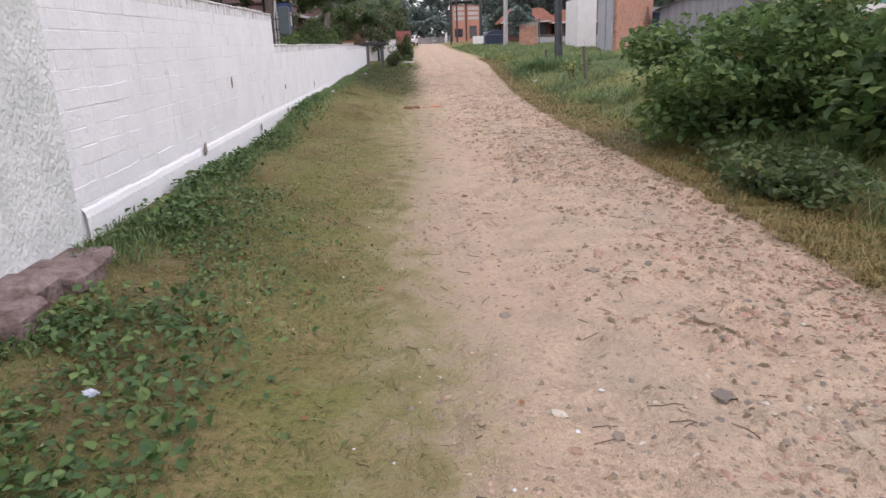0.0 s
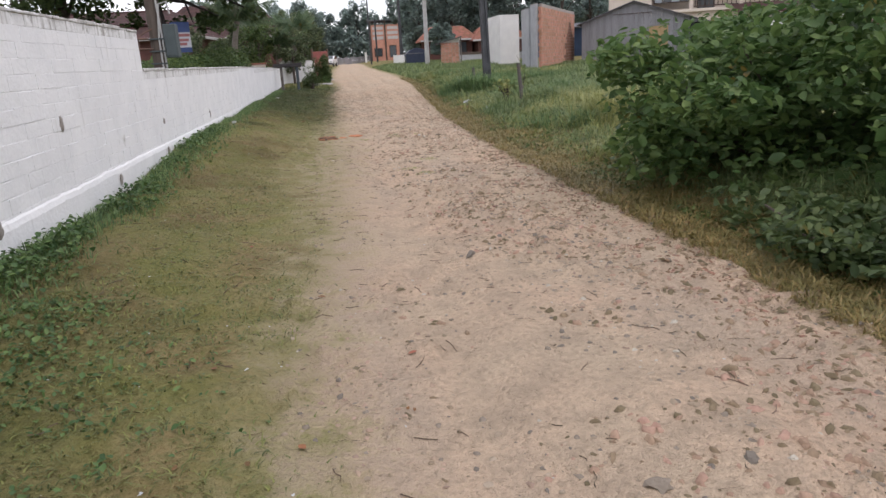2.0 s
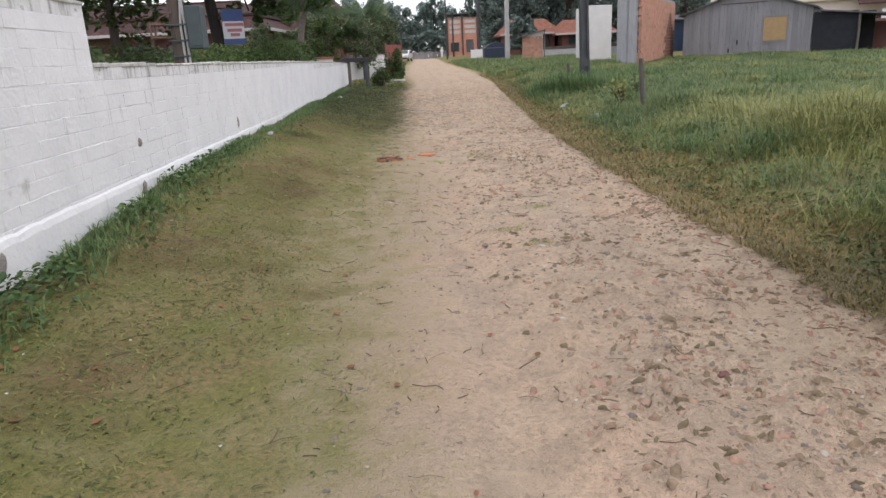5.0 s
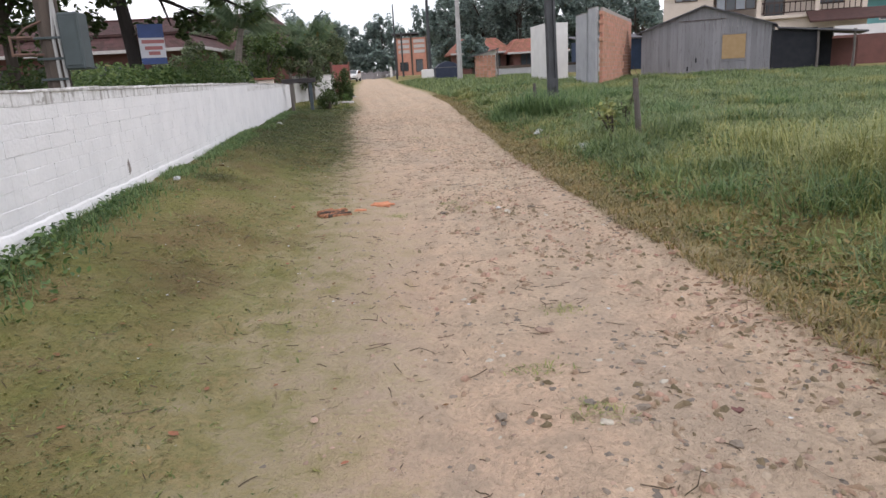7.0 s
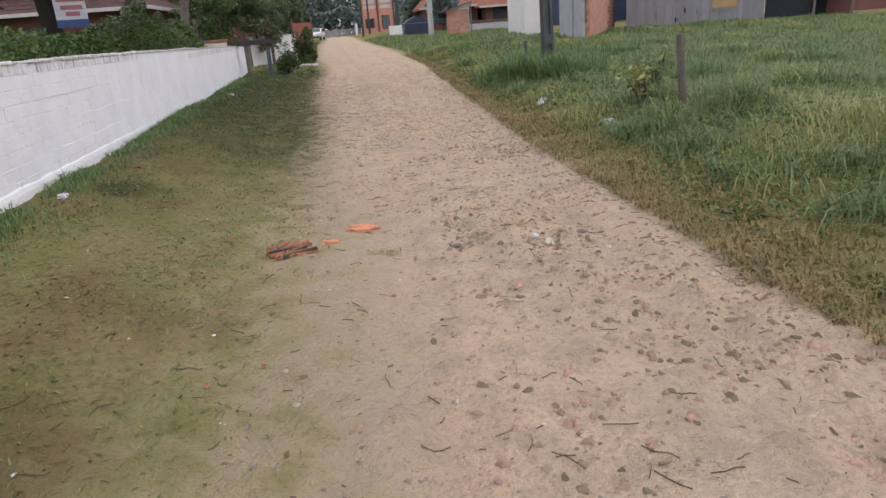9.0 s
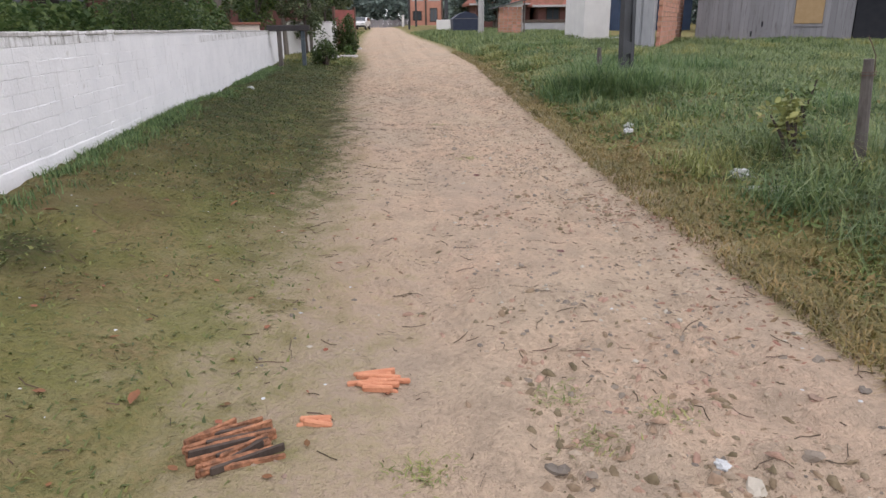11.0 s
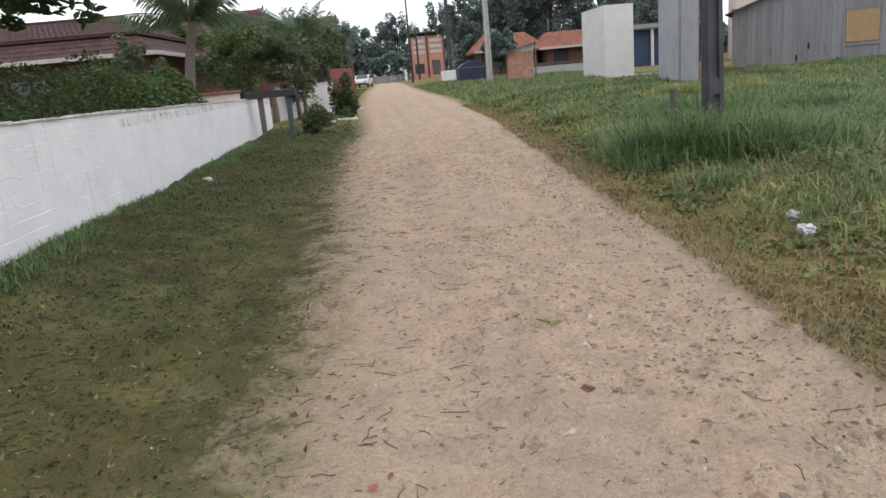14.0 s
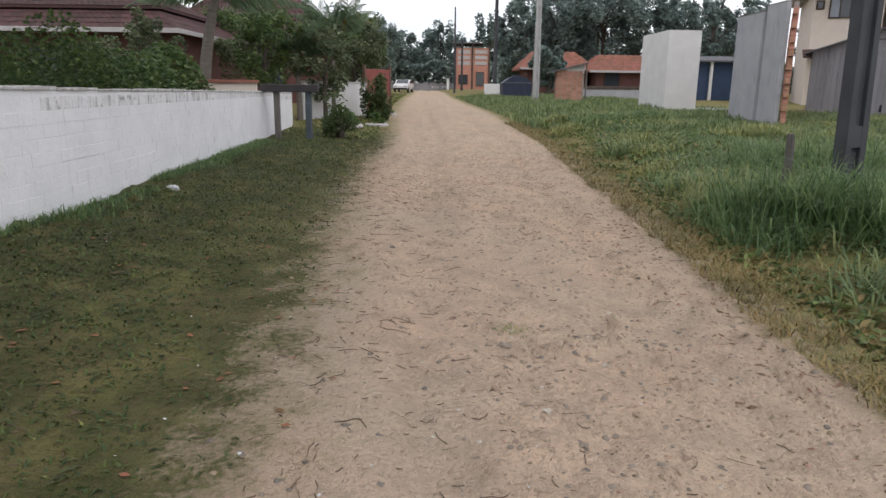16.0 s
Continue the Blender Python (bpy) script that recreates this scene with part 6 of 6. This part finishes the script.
    pebbles("bark_chips", x[k], y[k], (0.004 + 0.022 * r.random(k.sum()) ** 3.6) * (1 - 0.45 * smooth(y[k], 17, 22)), M_CHIP, "dark earth crumbs and bark chips strewn on the track", 0.75, 1.6)
    n = 900
    y = 1.6 + 34 * r.random(n) ** 1.3
    x = -2.9 + r.random(n) * 5.0
    pebbles("shell_bits", x, y, 0.004 + 0.01 * r.random(n) ** 2, M_PLASTIC, "scattered pale shell and plaster chips", 0.25)
    # gravel gathered in the stony patches
    n = 9000
    c = np.array([(1.3, 11.6, 0.5, 1.6), (1.55, 16.6, 0.42, 1.3), (1.3, 20.5, 0.5, 1.5), (0.9, 24.5, 0.65, 1.9), (1.6, 4.5, 0.6, 1.6), (1.7, 8.2, 0.4, 1.2)])[r.integers(0, 6, n)]
    x, y = c[:, 0] + r.normal(0, 1, n) * c[:, 2], c[:, 1] + r.normal(0, 1, n) * c[:, 3]
    k = (lattice(x * 3.1, y * 3.1, 135) > 0.42) & (x < road_right(y) - 0.1)
    pebbles("gravel_patch", x[k], y[k], 0.004 + 0.02 * r.random(k.sum()) ** 3.2, M_GRAVEL, "gathered gravel and pebbles in worn patches of the track", 0.55, 1.15)
    # brown litter along the meadow-side edge, thickest below the bush
    n = 9000
    y = 2.5 + 26 * r.random(n) ** 1.7
    x = road_right(y) - 0.28 + r.normal(0, 0.24, n)
    k = lattice(x * 2.2, y * 1.3, 136) + r.normal(0, 0.1, n) > 0.45
    pebbles("edge_litter", x[k], y[k], 0.004 + 0.016 * r.random(k.sum()) ** 2.2, M_LITTER, "brown crumbled leaf litter along the track's edge", 0.6, 1.8)
    # crumbled earth lumps in loose drifts across the track
    n = 16000
    y = 3 + 17 * r.random(n) ** 1.1
    x = road_left(y) + (0.25 + 0.7 * r.beta(1.7, 1.5, n)) * (road_right(y) - road_left(y))
    k = (lattice(x * 1.6, y * 2.4, 137) * 0.7 + lattice(x * 6, y * 7, 138) * 0.5 > 0.74)
    pebbles("earth_crumbs", x[k], y[k], 0.003 + 0.026 * r.random(k.sum()) ** 4.2, M_CHIP, "crumbled brown earth lumps in drifts on the track", 0.8, 1.3)
    # twigs
    n = 3600
    y = 1.6 + 30 * r.random(n) ** 0.75
    x = -2.4 + r.random(n) * 4.8
    x = np.where((y > 20) & (r.random(n) < 0.6), road_left(y) + r.normal(0.4, 0.6, n), x)
    L = 0.025 + 0.13 * r.random(n) ** 2.6
    az = r.uniform(0, 6.2832, n)
    d = np.stack([np.cos(az), np.sin(az)], 1)
    s = np.stack([-d[:, 1], d[:, 0]], 1)
    v = np.empty((n, 8, 3))
    wd = 0.0016
    for j, (f, bnd) in enumerate(((-0.5, 0.0), (-0.1, 0.12), (0.25, 0.05), (0.5, 0.16))):
        c = np.stack([x, y], 1) + d * (L * f)[:, None] + s * (L * bnd * r.uniform(-1, 1, n))[:, None]
        z = land(c[:, 0], c[:, 1]) + 0.006
        v[:, 2 * j, :2], v[:, 2 * j + 1, :2] = c - s * wd, c + s * wd
        v[:, 2 * j, 2] = z
        v[:, 2 * j + 1, 2] = z + 0.004
    tagged(mesh_np("twigs", v, [(0, 1, 3, 2), (2, 3, 5, 4), (4, 5, 7, 6)], M_TWIG), "thin dead twigs and straw on the ground", "twigs", kind="stuff")
    # fallen leaves
    n = 420
    y = 1.8 + 36 * r.random(n) ** 0.75
    x = wall_x(y) + 0.2 + r.random(n) ** 1.1 * 3.0
    c = np.stack([x, y, land(x, y) + 0.012], 1)
    v = leaf_cloud(c, 0.032, spread_up=9, length=1.5, seed=135)
    v[:, :, 2] = c[:, None, 2] + (v[:, :, 2] - c[:, None, 2]) * 0.3
    tagged(mesh_np("fallen_leaves", v, LEAF_F, M_DRY), "scattered brown and orange fallen leaves", "leaves", kind="stuff")
    for k, (x, y) in enumerate(((-1.35, 19.6), (-2.35, 18.6), (-1.1, 16.5))):
        c = np.array([[x, y, land1(x, y) + 0.03]])
        v = leaf_cloud(c, 0.075, spread_up=9, length=1.7, seed=150 + k)
        tagged(mesh_np("fallen_leaf", v, LEAF_F, M_DRY), "large curled orange-brown fallen leaf on turf", "leaf", "large fallen leaves")


M_CLOD = mat("sandy_clod", (0.37, 0.28, 0.205), (0.25, 0.19, 0.135), 10, 0.95, 0.4, islands=0.35)
M_LITTER = mat("brown_leaf_litter", (0.26, 0.16, 0.10), (0.14, 0.09, 0.06), 20, 0.95, 0.4, islands=0.45)
M_CHIP = mat("bark_and_earth_chip", (0.33, 0.24, 0.165), (0.19, 0.135, 0.09), 20, 0.95, 0.5, islands=0.5)
debris()


def chunk(name, x, y, w, d, h, rz, material, label, category, seed, strips=9, dark=None):
    """A broken block split into ragged fibres or fragments."""
    r = np.random.default_rng(seed)
    t = thing(name, (x, y, land1(x, y) - 0.005), rz, label, category)
    for k in range(strips):
        bm = bmesh.new()
        yy = -d / 2 + d * k / strips
        a = -w / 2 * r.uniform(0.4, 1.1)
        b = w / 2 * r.uniform(0.4, 1.1)
        box(bm, a, b, yy, yy + d / strips * 1.05, 0, h * r.uniform(0.55, 1.1), bevel=min(0.006, h * 0.2), turn=Matrix.Rotation(r.normal(0, 0.13), 4, "Z") @ Matrix.Rotation(r.normal(0, 0.06), 4, "Y"))
        part("splinter" if dark else "fragment", bm, (dark if dark and k % 3 == 1 else material), t)
    return t


chunk("rotten_log_piece", -0.62, 16.15, 0.34, 0.26, 0.05, 28, M_ROT, "broken piece of rotten orange-brown wood on the track", "wood", 1, 22, M_TIMBER)
chunk("brick_fragment", -0.31, 16.33, 0.2, 0.07, 0.03, 8, M_CLAY, "broken orange brick fragment lying in sand", "brick", 2, 3)
chunk("brick_fragment", -0.07, 16.66, 0.27, 0.17, 0.035, -4, M_CLAY, "crumbled orange brick broken into many pieces in sand", "brick", 3, 8)
for k, (x, y) in enumerate(((1.35, 8.9), (1.45, 11.2), (1.2, 18.4), (0.9, 21.0), (2.1, 7.2))):
    chunk("brick_chip", x, y, 0.07, 0.05, 0.014, 40 * k, M_REDWALL, "small red brick chip half sunk in sand", "brick", 10 + k, 2)


def crumpled(name, x, y, s, material, label, seed):
    bm = bmesh.new()
    bmesh.ops.create_icosphere(bm, subdivisions=3, radius=1.0)
    for v in bm.verts:
        v.co *= 1 + 0.55 * noise.noise(v.co * 2.1 + Vector((seed, 0, 0))) + 0.3 * noise.noise(v.co * 5 + Vector((0, seed, 0)))
        v.co = Vector((v.co.x * s, v.co.y * s * 0.7, (v.co.z + 0.75) * s * 0.5))
    me = bpy.data.meshes.new(name)
    bm.to_mesh(me)
    bm.free()
    me.materials.append(material)
    ob = new(name, me)
    ob.matrix_basis = pose(x, y, land1(x, y), 0, 0, seed * 40)
    tagged(ob, label, "litter", "litter on the verge")


for k, (x, y, s) in enumerate(((3.42, 23.5, 0.09), (3.26, 23.05, 0.085), (3.45, 20.2, 0.11), (-2.95, 28.7, 0.07), (3.35, 19.8, 0.05), (-2.6, 17.3, 0.05), (1.2, 15.9, 0.03))):
    crumpled("plastic_litter", x, y, s, M_PLASTIC, "crumpled whitish plastic bag lying in grass", k + 1)
crumpled("sweet_wrapper", -1.44, 2.45, 0.03, M_PLASTICB, "crumpled blue and white wrapper on turf", 9)
chunk("broken_slab", 3.55, 19.55, 0.36, 0.24, 0.035, 20, M_FASCIA, "broken flat grey slab lying in grass", "slab", 30, 3)
# patches of dug earth and straw tufts
for k, (x, y) in enumerate(((0.72, 16.45), (0.77, 16.12), (1.14, 16.27), (0.86, 11.27), (0.72, 11.75), (1.05, 12.6), (2.45, 24.2), (0.9, 21.9), (0.7, 24.6), (0.1, 16.0))):
    r = np.random.default_rng(700 + k)
    n = 130
    blades("straw_tuft", x + r.normal(0, 0.07, n), y + r.normal(0, 0.05, n), r.uniform(0.02, 0.055, n), 1.4, 0.004, M_GRASSY, 710 + k, "small dry yellow grass tuft on the track")


shrub("flowering_weed", (4.0, 20.3), (0.3, 0.3, 0.42), 200, 0.06, "tall leafy weed with pale yellow flowers by the post", M_GRASSY, 808, 9, category="weeds", z_up=1.1)
shrub("flowering_weed", (4.55, 21.2), (0.25, 0.25, 0.4), 200, 0.055, "tall leafy weed beside the fence post", M_GRASS, 809, 8, category="weeds", z_up=1.1)


# ---------------- small pieces of walls, last ----------------
build_wall_bricks()
build_orange_bricks()
